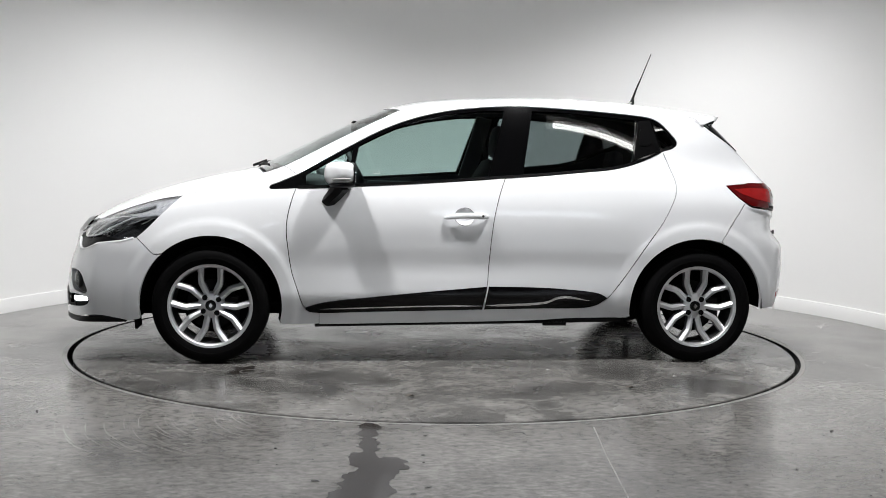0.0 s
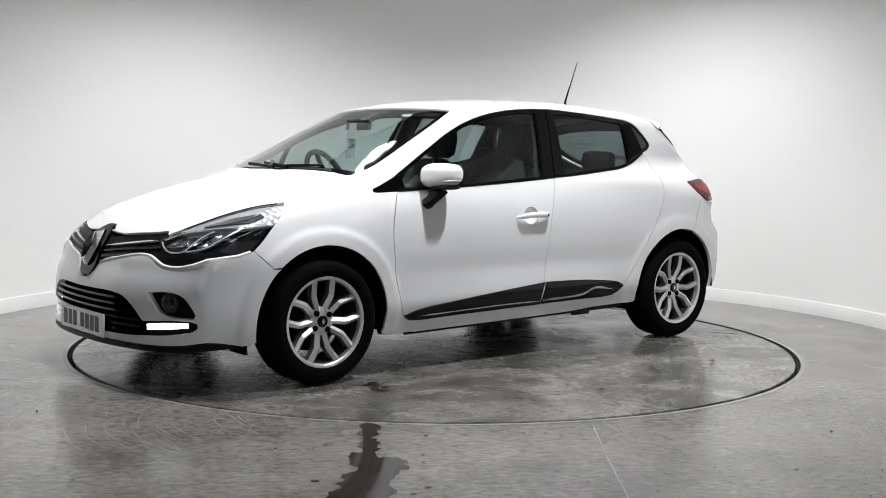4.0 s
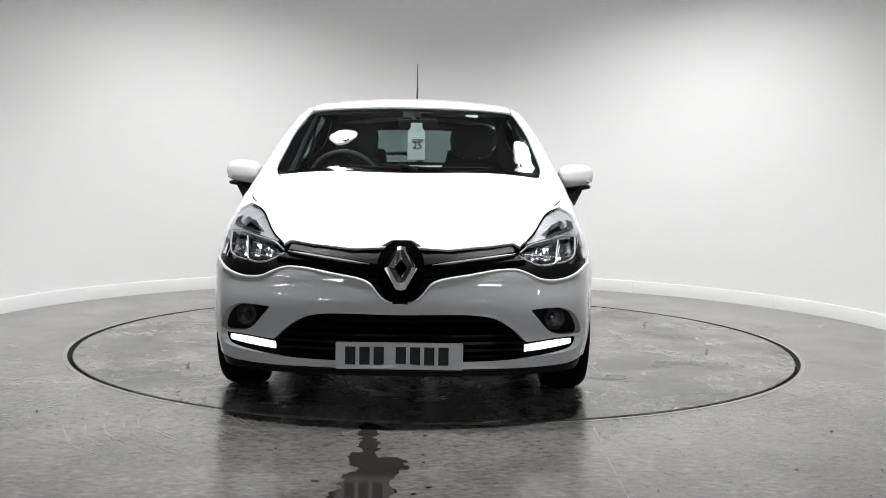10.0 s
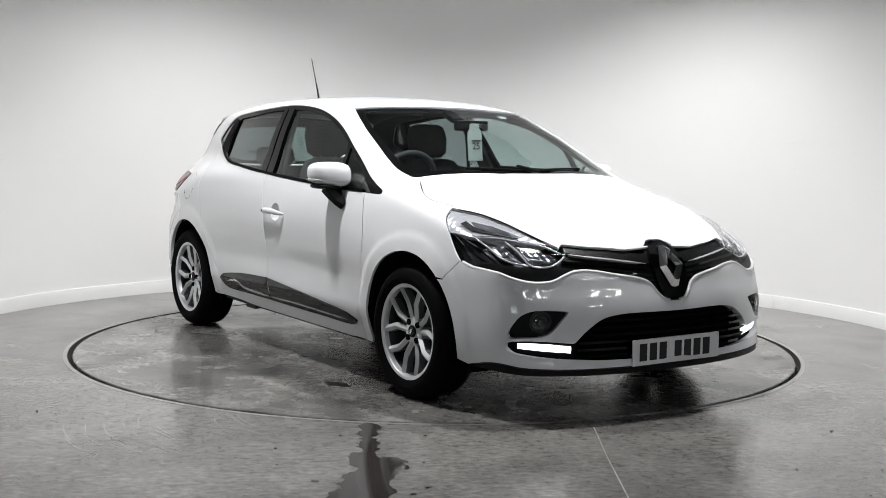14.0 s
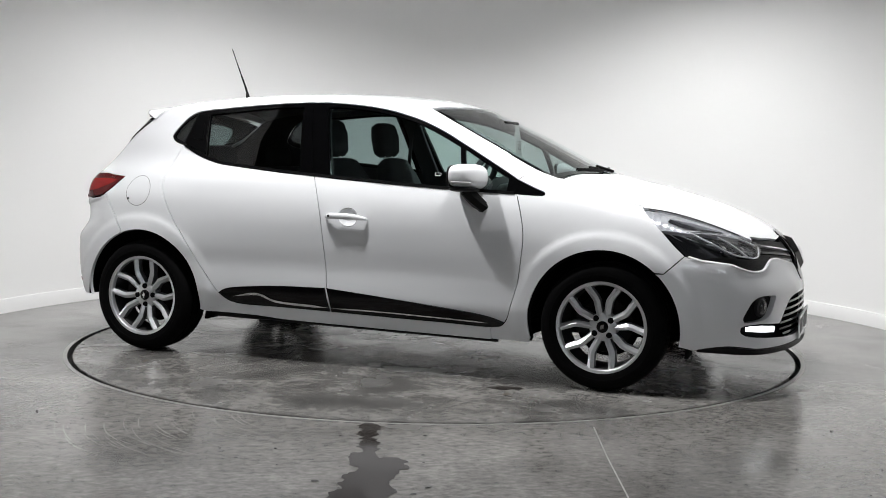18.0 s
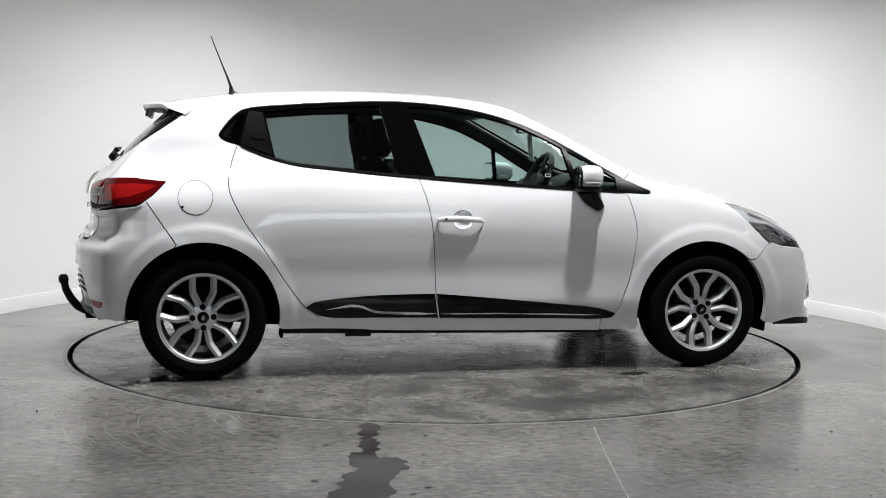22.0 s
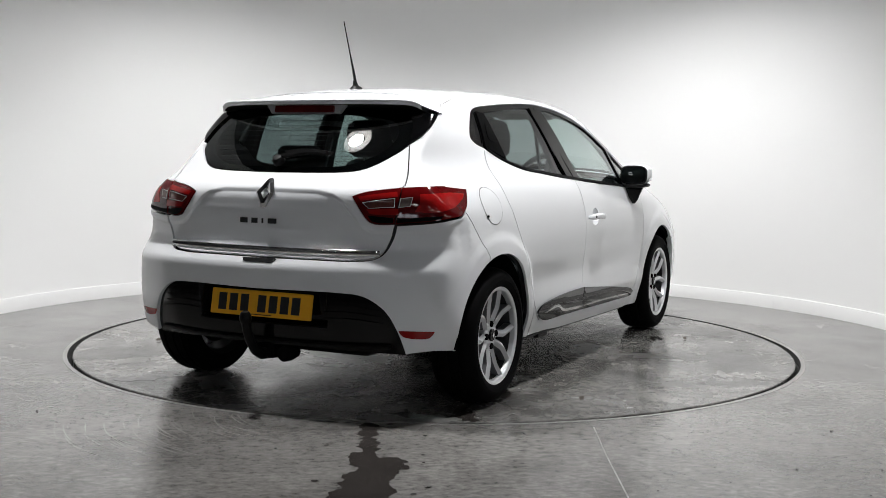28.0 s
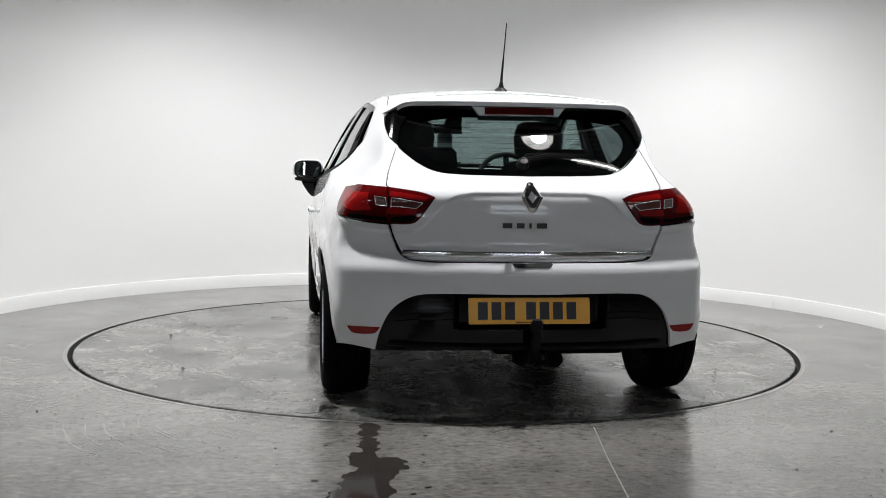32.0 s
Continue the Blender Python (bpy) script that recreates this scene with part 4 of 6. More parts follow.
# rear lamps: an inner part on the tailgate, an outer on the body
for nm, low, top, par in (("inner", lamp_low_in, lamp_top_in, tailgate), ("outer", lamp_low_out, lamp_top_out, car)):
    line = loop_of(low, top) if nm == "inner" else loop_of(top, low, lamp_low_in[:1])
    if nm == "inner":
        line = loop_of(lamp_low_in, lamp_top_in[1:])
    lamps = panel("rear_lamp", "tail", line, RED_DARK, par, offset=0.004, gap=0.002, grid=0.02, lip=0.02, sides=(1, -1), label="red rear lamp with a smoked foot")
    for lamp, s in zip(lamps, (1, -1)):
        if nm == "inner":
            pieces = (("reversing_lens", SMOKE, "pale reversing lens", [(0.577, 0.919), (0.537, 0.914), (0.456, 0.900), (0.480, 0.876), (0.533, 0.882), (0.574, 0.884), (0.577, 0.919)]),
                      ("red_lens", RED_LENS, "bright red lens edge", [(0.437, 0.923), (0.500, 0.934), (0.588, 0.946), (0.588, 0.926), (0.500, 0.915), (0.448, 0.907), (0.437, 0.923)]),
                      ("red_lens", RED_LENS, "bright red lens edge", [(0.470, 0.874), (0.530, 0.876), (0.588, 0.878), (0.588, 0.852), (0.530, 0.852), (0.484, 0.854), (0.470, 0.874)]),
                      ("lamp_foot", PILLAR_BLACK, "black foot of the rear lamp", [(0.570, 0.840), (0.500, 0.846), (0.474, 0.848), (0.492, 0.824), (0.52, 0.817), (0.570, 0.819), (0.570, 0.840)]))
        else:
            pieces = (("red_lens", RED_LENS, "bright red lens", [(0.885, 0.936), (0.80, 0.942), (0.668, 0.937), (0.664, 0.900), (0.645, 0.866), (0.716, 0.862), (0.80, 0.882), (0.865, 0.916), (0.885, 0.936)]),
                      ("side_lens", INDICATOR_GREY, "grey clear lens", [(0.641, 0.924), (0.598, 0.919), (0.590, 0.884), (0.630, 0.889), (0.641, 0.924)]),
                      ("lamp_foot", PILLAR_BLACK, "black foot of the rear lamp", [(0.740, 0.850), (0.681, 0.846), (0.625, 0.840), (0.584, 0.840), (0.582, 0.820), (0.68, 0.829), (0.736, 0.838), (0.740, 0.850)]))
        for piece, mt, lb, line in pieces:
            edge = np.vstack([E("tail", p, q) for p, q in zip(line, line[1:])])
            panel(piece, "tail", edge, mt, lamp, offset=0.0055, gap=0, grid=0.014, lip=0.004, sides=(s,), label=lb)
            if piece in ("reversing_lens", "side_lens"):
                q = (edge + normals(edge) * 0.0062) * [1, s, 1]
                part("lens_outline", sweep(q, circle(0.0012, 6), (0, 0, 1)), SILVER, lamp, "thin bright outline of the clear lens", 60)

rear_bumper_top = E("tail", (0.0, 0.658), (0.249, 0.658), (0.429, 0.659), (0.503, 0.670), (0.541, 0.698), (0.567, 0.745), (0.583, 0.808))
insert_edge = E("tail", (0.0, 0.525), (0.366, 0.526), (0.448, 0.518), (0.494, 0.495), (0.540, 0.450), (0.578, 0.375), (0.602, 0.310), (0.614, 0.276))
corner = E("tail", (0.614, 0.276), (0.667, 0.286), (0.72, 0.292), (0.80, 0.285))
bumper_outline = both(loop_of(rear_bumper_top, lamp_low_out[::-1][lamp_low_out[::-1][:, 0] < -1.652][2:] - [0, 0, 0.006], bumper_split[::-1], arch(REAR_X, 112, 183), corner[::-1], insert_edge[::-1]))
rear_bumper = panel("rear_bumper", "tail", bumper_outline, PAINT, car, grid=0.018, lip=0.02, crease=tail_step, lines=TAIL_LINES + FLARES[3:] + [p * [1, -1, 1] for p in FLARES[3:]])
insert_line = both(loop_of(insert_edge, E("tail", (0.614, 0.272), (0.50, 0.277), (0.3, 0.284), (0.0, 0.286))))
def plate_recess(p, n):
    k = np.clip((0.33 - np.abs(p[:, 1])) / 0.03, 0, 1) * np.clip((p[:, 2] - 0.375) / 0.02, 0, 1) * np.clip((0.60 - p[:, 2]) / 0.02, 0, 1)
    q = p.copy()
    q[:, 0] += 0.060 * k
    return q


diffuser = panel("bumper_insert", "tail", insert_line, INSERT_BLACK, car, offset=-0.014, gap=-0.006, grid=0.0085, lip=0, crease=plate_recess, label="satin black lower bumper insert")
for z in (0.500, 0.472, 0.444, 0.416):
    skin_strip("insert_slat", "tail", [(0.30, z), (0.40, z - 0.004), (0.50 + (0.5 - z) * 0.4, z - 0.012)], 0.014, BLACK_GLOSS, diffuser, -0.006, 0.012, sides=(1, -1), taper=True)
skin_strip("insert_lip", "tail", [(-0.56, 0.305), (-0.3, 0.300), (0, 0.300), (0.3, 0.300), (0.56, 0.305)], 0.012, BLACK_PLASTIC, diffuser, 0.002, 0.03)
panel("reflector", "tail", loop_of(E("tail", (0.704, 0.377), (0.584, 0.379)), E("tail", (0.590, 0.366), (0.602, 0.353), (0.688, 0.350), (0.704, 0.377))), RED_LENS, rear_bumper, offset=0.003, gap=0, grid=0.014, lip=0.008, sides=(1, -1), label="flat red reflector")
panel("loading_step", "tail", E("tail", (0.085, 0.652), (0.075, 0.640), (0.0, 0.638), (-0.075, 0.640), (-0.085, 0.652), (0.0, 0.654), (0.085, 0.652)), BLACK_PLASTIC, rear_bumper, offset=0.003, gap=0, grid=0.015, lip=0.006)

# roof spoiler over the rear window
def spoiler():
    half = [0.0, 0.08, 0.16, 0.24, 0.32, 0.39, 0.45, 0.50, 0.53, 0.55, 0.565, 0.575, 0.584, 0.590, 0.594]
    fall = hermite([0, 0.2, 0.3, 0.4, 0.45, 0.5, 0.53, 0.55, 0.57, 0.58, 0.59, 0.6], [0, 0.005, 0.011, 0.021, 0.028, 0.036, 0.044, 0.053, 0.067, 0.078, 0.091, 0.106])
    nk = 9
    v, under = [], []
    across = [-y for y in half[:0:-1]] + half
    for y in across:
        drop = float(fall(np.array([abs(y)]))[0])
        root = -1.380 - 0.094 * min(1, max(0, (drop / 0.104 - 0.42) / 0.58))
        yt = 0.90 * y
        tip = -1.690 + 0.42 * yt * yt + 0.65 * yt ** 6
        for k in range(nk):
            e = k / (nk - 1)
            x = root + (tip - root) * e
            v.append((x, y + (yt - y) * e, float(top_line(np.array([x]))[0]) - 0.0085 - drop * (1 - 0.50 * e)))
        x0, y0, z0 = v[-1]
        v.append((x0 + 0.010, y0 * 0.995, z0 - 0.020))
        under.append([(x0 + 0.010, y0 * 0.995, z0 - 0.0205), (x0 + 0.05, y0 * 0.99, z0 - 0.026), (-1.575 + 0.22 * y0 * y0 + 0.35 * y0 ** 4, y0 * 0.98, min(z0 - 0.03, 1.318 - 0.05 * y0 * y0 - 0.2 * y0 ** 4))])
    m, ny = nk + 1, len(across)
    f = [(i * m + k, i * m + k + 1, (i + 1) * m + k + 1, (i + 1) * m + k) for i in range(ny - 1) for k in range(nk)]
    for i in (0, ny - 1):
        # returned edge along the side end
        base = len(v)
        v += [(v[i * m + k][0], v[i * m + k][1] * 0.965, v[i * m + k][2] + 0.002) for k in range(nk)]
        f += [(i * m + k, i * m + k + 1, base + k + 1, base + k) for k in range(nk - 1)]
    seam = [Vector(v[i * m]) + (Vector(v[i * m + 1]) - Vector(v[i * m])) * 0.62 + Vector((0, 0, -0.0004)) for i in range(2, ny - 2)]
    part("spoiler_seam", sweep(seam, circle(0.0012, 6), (1, 0, 0)), LINER, tailgate)
    top = mesh_object("spoiler", v, f, PAINT, tailgate)
    top.data.polygons.foreach_set("use_smooth", [True] * len(f))
    uv = [p for r in under for p in r]
    uf = [(i * 3 + k, i * 3 + k + 1, (i + 1) * 3 + k + 1, (i + 1) * 3 + k) for i in range(ny - 1) for k in range(2)]
    low = mesh_object("spoiler_underside", uv, uf, BLACK_PLASTIC, tailgate, "dark grey underside of the roof spoiler")
    return top, low


spoiler()
for nm, w, h, x, z, mt, lb in (("brake_lamp_frame", 0.42, 0.040, -1.655, 1.300, SILVER, "pale frame of the high brake lamp"), ("brake_lamp", 0.31, 0.030, -1.667, 1.300, RED_DARK, "dark red high-level brake lamp")):
    bm = bmesh.new()
    pts = [(-w / 2, h / 2), (w / 2, h / 2), (w / 2 - 0.03, -h / 2), (-w / 2 + 0.03, -h / 2)] if mt is SILVER else [(-w / 2, h / 2), (w / 2, h / 2), (w / 2, -h / 2), (-w / 2, -h / 2)]
    part(nm, prism(pts, 0.02, pose(x, 0, z) @ pose(0, 0, 0, 0, 0, -90) @ pose(0, 0, 0, 78, 0, 0) @ pose(0, 0, -0.02)), mt, tailgate, lb)

# side windows: black surround with glass set in it
glass_front = loop_of(E("side", (-0.349, 1.345), (-0.242, 1.343), (-0.008, 1.312), (0.195, 1.260), (0.339, 1.199), (0.432, 1.152)), E("side", (0.440, 1.146), (0.488, 0.938)), E("side", (0.480, 0.936), (0.196, 0.954), (-0.236, 0.982)), E("side", (-0.238, 0.986), (-0.346, 1.340)))
glass_tri = loop_of(E("side", (0.468, 1.137), (0.600, 1.062), (0.715, 0.998)), E("side", (0.718, 0.992), (0.716, 0.932)), E("side", (0.712, 0.929), (0.516, 0.937)), E("side", (0.514, 0.941), (0.470, 1.131)))
glass_rear = loop_of(E("side", (-1.078, 1.306), (-0.880, 1.324), (-0.682, 1.341), (-0.503, 1.347)), E("side", (-0.500, 1.343), (-0.428, 0.999)), E("side", (-0.433, 0.997), (-0.629, 1.014), (-0.870, 1.042), (-1.030, 1.078)), E("side", (-1.034, 1.082), (-1.078, 1.300)))
glass_quarter = loop_of(E("side", (-1.176, 1.302), (-1.230, 1.262), (-1.266, 1.222), (-1.284, 1.186)), E("side", (-1.276, 1.176), (-1.215, 1.155)), E("side", (-1.211, 1.160), (-1.172, 1.296)))
dlo = loop_of(belt_rear, belt_front[1:], dlo_tip[::-1][1:], dlo_top[::-1][1:])
surrounds = panel("window_surround", "side", dlo, BLACK_GLOSS, car, holes=[glass_front, glass_tri, glass_rear, glass_quarter], offset=-0.003, gap=0.001, grid=0.03, lip=0.02, pane=True, sides=(1, -1), label="gloss black side window surround with door pillars")
for surround, s in zip(surrounds, (1, -1)):
    panel("door_glass", "side", glass_front, TINT, surround, offset=-0.010, gap=-0.003, grid=0.06, lip=0, pane=True, sides=(s,), label="green-tinted front door glass")
    mark = [(0.334, 1.003), (0.334, 1.016), (0.364, 1.016), (0.364, 1.003), (0.334, 1.003)]
    for p0, p1 in zip(mark, mark[1:]):
        q = on_skin("side", np.array([p0, p1]))
        q = (q - normals(q) * 0.008) * [1, s, 1]
        part("glass_mark", sweep(q, circle(0.0011, 4), (0, 1, 0.3)), PAPER, surround)
    panel("corner_glass", "side", glass_tri, TINT, surround, offset=-0.010, gap=-0.003, grid=0.06, lip=0, sides=(s,), label="small tinted corner glass")
    panel("door_glass", "side", glass_rear, DARK_TINT, surround, offset=-0.010, gap=-0.003, grid=0.06, lip=0, pane=True, sides=(s,), label="dark-tinted rear door glass")
    panel("quarter_glass", "side", glass_quarter, BLACK_PANE, surround, offset=-0.006, gap=-0.003, grid=0.06, lip=0, sides=(s,), label="near-black quarter glass")
    panel("pillar_cover", "side", loop_of(E("side", (-0.495, 1.350), (-0.445, 1.352)), E("side", (-0.441, 1.348), (-0.338, 0.990)), E("side", (-0.342, 0.990), (-0.422, 0.998))), BLACK_GLOSS, surround, offset=0.001, lip=0.006, grid=0.05, pane=True, sides=(s,))
    panel("pillar_cover", "side", loop_of(E("side", (-0.436, 1.352), (-0.362, 1.353)), E("side", (-0.356, 1.348), (-0.244, 0.984)), E("side", (-0.248, 0.984), (-0.330, 0.989))), BLACK_GLOSS, surround, offset=0.001, lip=0.006, grid=0.05, pane=True, sides=(s,))
    panel("handle_panel", "side", loop_of(E("side", (-1.158, 1.308), (-1.092, 1.302)), E("side", (-1.086, 1.296), (-1.044, 1.090)), E("side", (-1.050, 1.088), (-1.200, 1.140)), E("side", (-1.200, 1.150), (-1.160, 1.300))), PILLAR_BLACK, surround, offset=0.002, lip=0.006, grid=0.04, sides=(s,), label="grained black panel with a hidden door handle")
    panel("hidden_handle", "side", E("side", (-1.128, 1.255), (-1.098, 1.257), (-1.082, 1.165), (-1.100, 1.160), (-1.155, 1.180), (-1.128, 1.255)), PILLAR_BLACK, surround, offset=0.006, lip=0.008, grid=0.03, sides=(s,))
    skin_strip("belt_strip", "side", [(-1.20, 1.133), (-1.093, 1.088), (-0.944, 1.047), (-0.742, 1.024), (-0.513, 1.003), (-0.229, 0.982), (0.196, 0.953), (0.507, 0.935), (0.76, 0.924)], 0.013, PILLAR_BLACK, surround, 0.004, 0.008, sides=(s,), label="black rubber belt strip")

# lower door trims
trim_f = loop_of(E("side", (-0.238, 0.410), (0.063, 0.384), (0.349, 0.356), (0.636, 0.321), (0.718, 0.296)), E("side", (0.718, 0.290), (0.700, 0.274), (0.351, 0.275), (-0.218, 0.288)))
trim_r = loop_of(E("side", (-0.890, 0.351), (-0.850, 0.374), (-0.651, 0.399), (-0.508, 0.407), (-0.247, 0.411)), E("side", (-0.226, 0.289), (-0.508, 0.294), (-0.780, 0.299), (-0.840, 0.316), (-0.890, 0.351)))
for dr, line, s in ((front_doors[0], trim_f, 1), (front_doors[1], trim_f, -1), (rear_doors[0], trim_r, 1), (rear_doors[1], trim_r, -1)):
    panel("door_trim", "side", line, BLACK_GLOSS, dr, offset=0.010, gap=0.001, grid=0.03, lip=0.014, sides=(s,), label="gloss black protective trim on the door foot")
    if line is trim_f:
        skin_strip("trim_strip", "side", [(-0.215, 0.310), (0.064, 0.308), (0.437, 0.297), (0.640, 0.290)], 0.007, CHROME, dr, 0.013, 0.006, sides=(s,), label="thin chrome strip", taper=True)
    else:
        skin_strip("trim_strip", "side", [(-0.795, 0.338), (-0.66, 0.357), (-0.61, 0.350), (-0.565, 0.331), (-0.508, 0.322), (-0.228, 0.311)], 0.012, CHROME, dr, 0.013, 0.006, sides=(s,), label="thin chrome strip", taper=True)

# fuel flap on the right side
ring = E("side", *[(-1.417 + 0.080 * math.cos(a), 0.882 + 0.080 * math.sin(a)) for a in np.linspace(0, 2 * math.pi, 25)])
flap = panel("fuel_flap", "side", ring, PAINT, car, offset=0.0016, gap=0.0, grid=0.03, lip=0.003, sides=(-1,), label="round white fuel flap")
gap_hole = E("side", *[(-1.417 + 0.0805 * math.cos(a), 0.882 + 0.0805 * math.sin(a)) for a in np.linspace(0, 2 * math.pi, 33)])
gap_out = E("side", *[(-1.417 + 0.0826 * math.cos(a), 0.882 + 0.0826 * math.sin(a)) for a in np.linspace(0, 2 * math.pi, 33)])
panel("flap_latch", "side", E("side", *[(-1.478 + 0.007 * math.cos(a), 0.838 + 0.005 * math.sin(a)) for a in np.linspace(0, 2 * math.pi, 9)]), LINER, flap, offset=0.004, gap=0, lip=0.004, grid=0.01, sides=(-1,), label="dark finger notch")
panel("flap_gap", "side", gap_out, LINER, flap, holes=[gap_hole], offset=0.0008, gap=0, lip=0, sides=(-1,))

# inner trim behind the outer panels
for nm, ch, ln, mt, sd in (("door_lining", "side", front_door_line, CABIN, (1, -1)), ("door_lining", "side", rear_door_line, CABIN, (1, -1)), ("fender_liner", "top", fender_line, LINER, (1, -1)),
                           ("side_lining", "top", body_side_line, CABIN, (1, -1)), ("sill_liner", "side", sill_line, LINER, (1, -1))):
    panel(nm, ch, ln, mt, car, offset=-0.030, gap=-0.008 if nm != "side_lining" else 0.0, grid=0.05, lip=0, sides=sd)
panel("headliner", "top", roof_line, HEADLINER, car, offset=-0.030, gap=-0.01, grid=0.06, lip=0, label="grey cloth headliner")
panel("bonnet_liner", "top", bonnet_line, LINER, car, offset=-0.03, gap=-0.004, grid=0.06, lip=0)
panel("tailgate_lining", "tail", gate_line, CABIN, car, offset=-0.035, gap=-0.006, grid=0.05, lip=0)
panel("bumper_core", "nose", bumper_line, LINER, car, offset=-0.06, gap=0.02, grid=0.05, lip=0)
panel("rear_bumper_core", "tail", bumper_outline, LINER, car, offset=-0.03, gap=0.02, grid=0.05, lip=0)


# ---------------------------------------------------------------- wheels
def build_wheel(x, side, phase, bolt):
    """An alloy wheel with tyre, ten paired spokes, cap, bolts and brake; its axis points outward."""
    at = pose(x, side * 0.740, HUB_Z) @ pose(0, 0, 0, -90 * side, 0, 0)

    def put(bm, m=None):
        bm.transform(at if m is None else at @ m)
        return bm
    rim = [(0.223, 0.098), (0.223, 0.104), (0.218, 0.107), (0.206, 0.1035), (0.202, 0.099), (0.199, 0.078)]
    wheel = part("wheel", put(lathe(rim, 72)), SILVER, car, "silver alloy wheel with ten spokes in five pairs")
    # dark metal on the barrel stands for the shade inside the wheel
    part("rim_barrel", put(lathe([(0.199, 0.078), (0.192, 0.05), (0.190, 0.0), (0.192, -0.06), (0.210, -0.085), (0.214, -0.092)], 60)), DARK_METAL, wheel, "inner barrel of the wheel, coloured dark for the shade inside")
    tyre = [(0.212, 0.103), (0.224, 0.109), (0.236, 0.113), (0.258, 0.117), (0.276, 0.113), (0.290, 0.101), (0.299, 0.086), (0.3035, 0.066), (0.3035, 0.060), (0.297, 0.058), (0.297, 0.050), (0.304, 0.048), (0.3045, 0.010), (0.298, 0.008),
            (0.298, -0.002), (0.3045, -0.004), (0.304, -0.040), (0.297, -0.042), (0.297, -0.050), (0.303, -0.052), (0.299, -0.074), (0.288, -0.088), (0.262, -0.094), (0.230, -0.092), (0.212, -0.090)]
    part("tyre", put(lathe(tyre, 96)), RUBBER, wheel, "black road tyre with tread grooves")
    part("tyre_bead_ring", put(lathe([(0.246, 0.1150), (0.248, 0.1172), (0.250, 0.1165), (0.252, 0.1172), (0.254, 0.1162)], 72)), RUBBER, wheel)
    # straight paired spokes: parallel from the rim, then a kink in to the hub
    run = [(0.214, 0.0545, 0.0250, 0.101), (0.202, 0.0515, 0.0185, 0.099), (0.190, 0.0500, 0.0160, 0.097), (0.132, 0.0500, 0.0155, 0.089), (0.116, 0.0475, 0.0162, 0.087), (0.072, 0.0265, 0.0160, 0.077), (0.046, 0.0135, 0.0135, 0.071)]
    for k in range(5):
        for hand in (-1, 1):
            bm = bmesh.new()
            rows = []
            for i, (px, py, w, h) in enumerate(run):
                u0, u1 = run[max(i - 1, 0)], run[min(i + 1, len(run) - 1)]
                t = np.array([u1[0] - u0[0], u1[1] - u0[1]])
                t = t / np.linalg.norm(t)
                s = np.array([t[1], -t[0]])
                rows.append([bm.verts.new((px + s[0] * w * u, hand * (py + s[1] * w * u), h + dz)) for u, dz in
                             ((-1.12, -0.046), (-1.0, -0.014), (-0.12, -0.0015), (0.0, 0.0), (0.14, -0.0015), (0.96, -0.011), (1.12, -0.046))])
            for i in range(len(rows) - 1):
                for j in range(7):
                    bm.faces.new((rows[i][j], rows[i][(j + 1) % 7], rows[i + 1][(j + 1) % 7], rows[i + 1][j]))
            bmesh.ops.recalc_face_normals(bm, faces=bm.faces)
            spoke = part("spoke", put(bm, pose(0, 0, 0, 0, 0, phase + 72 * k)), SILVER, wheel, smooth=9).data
            # faces turned away from the axle direction take the darker grey
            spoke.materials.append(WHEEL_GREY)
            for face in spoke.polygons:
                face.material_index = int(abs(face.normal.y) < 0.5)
    hub = [(0.0, 0.072), (0.030, 0.072), (0.052, 0.070), (0.066, 0.066), (0.070, 0.055), (0.070, 0.02)]
    part("hub", put(lathe(hub, 40)), SILVER, wheel)
    part("centre_cap", put(lathe([(0.028, 0.070), (0.028, 0.078), (0.024, 0.081), (0.0, 0.082)], 32)), BLACK_GLOSS, wheel, "black wheel cap with a small chrome diamond")
    part("cap_badge", put(prism([(0, 0.015), (0.010, 0), (0, -0.015), (-0.010, 0)], 0.003, pose(0, 0, 0.0815) @ pose(0, 0, 0, 0, 0, phase - 90))), CHROME, wheel)
    for k in range(4):
        part("wheel_bolt", put(lathe([(0.0140, 0.062), (0.0140, 0.0765), (0.0115, 0.0785), (0.0, 0.0785)], 16), pose(0.050 * math.cos(radians(bolt + 90 * k)), 0.050 * math.sin(radians(bolt + 90 * k)), 0)), LINER, wheel, "black wheel bolt")
    part("brake_disc", put(lathe([(0.06, 0.012), (0.128, 0.012), (0.130, 0.008), (0.130, -0.010), (0.06, -0.012)], 48)), BRAKE, wheel, "brake disc, coloured near black for the shade in the wheel")
    part("brake_backing", put(lathe([(0.0, -0.030), (0.150, -0.030), (0.155, -0.040)], 40)), LINER, wheel)
    cal = box(0.07, 0.12, 0.075, pose(-0.105, 0.02, 0.0), 0.012)
    part("brake_caliper", put(cal), BRAKE, wheel)
    return wheel


for wx, ws, ph, bo in ((FRONT_X, 1, -90, -52), (REAR_X, 1, -90, -45), (FRONT_X, -1, 54, 40), (REAR_X, -1, 90, 92)):
    build_wheel(wx, ws, ph, bo)

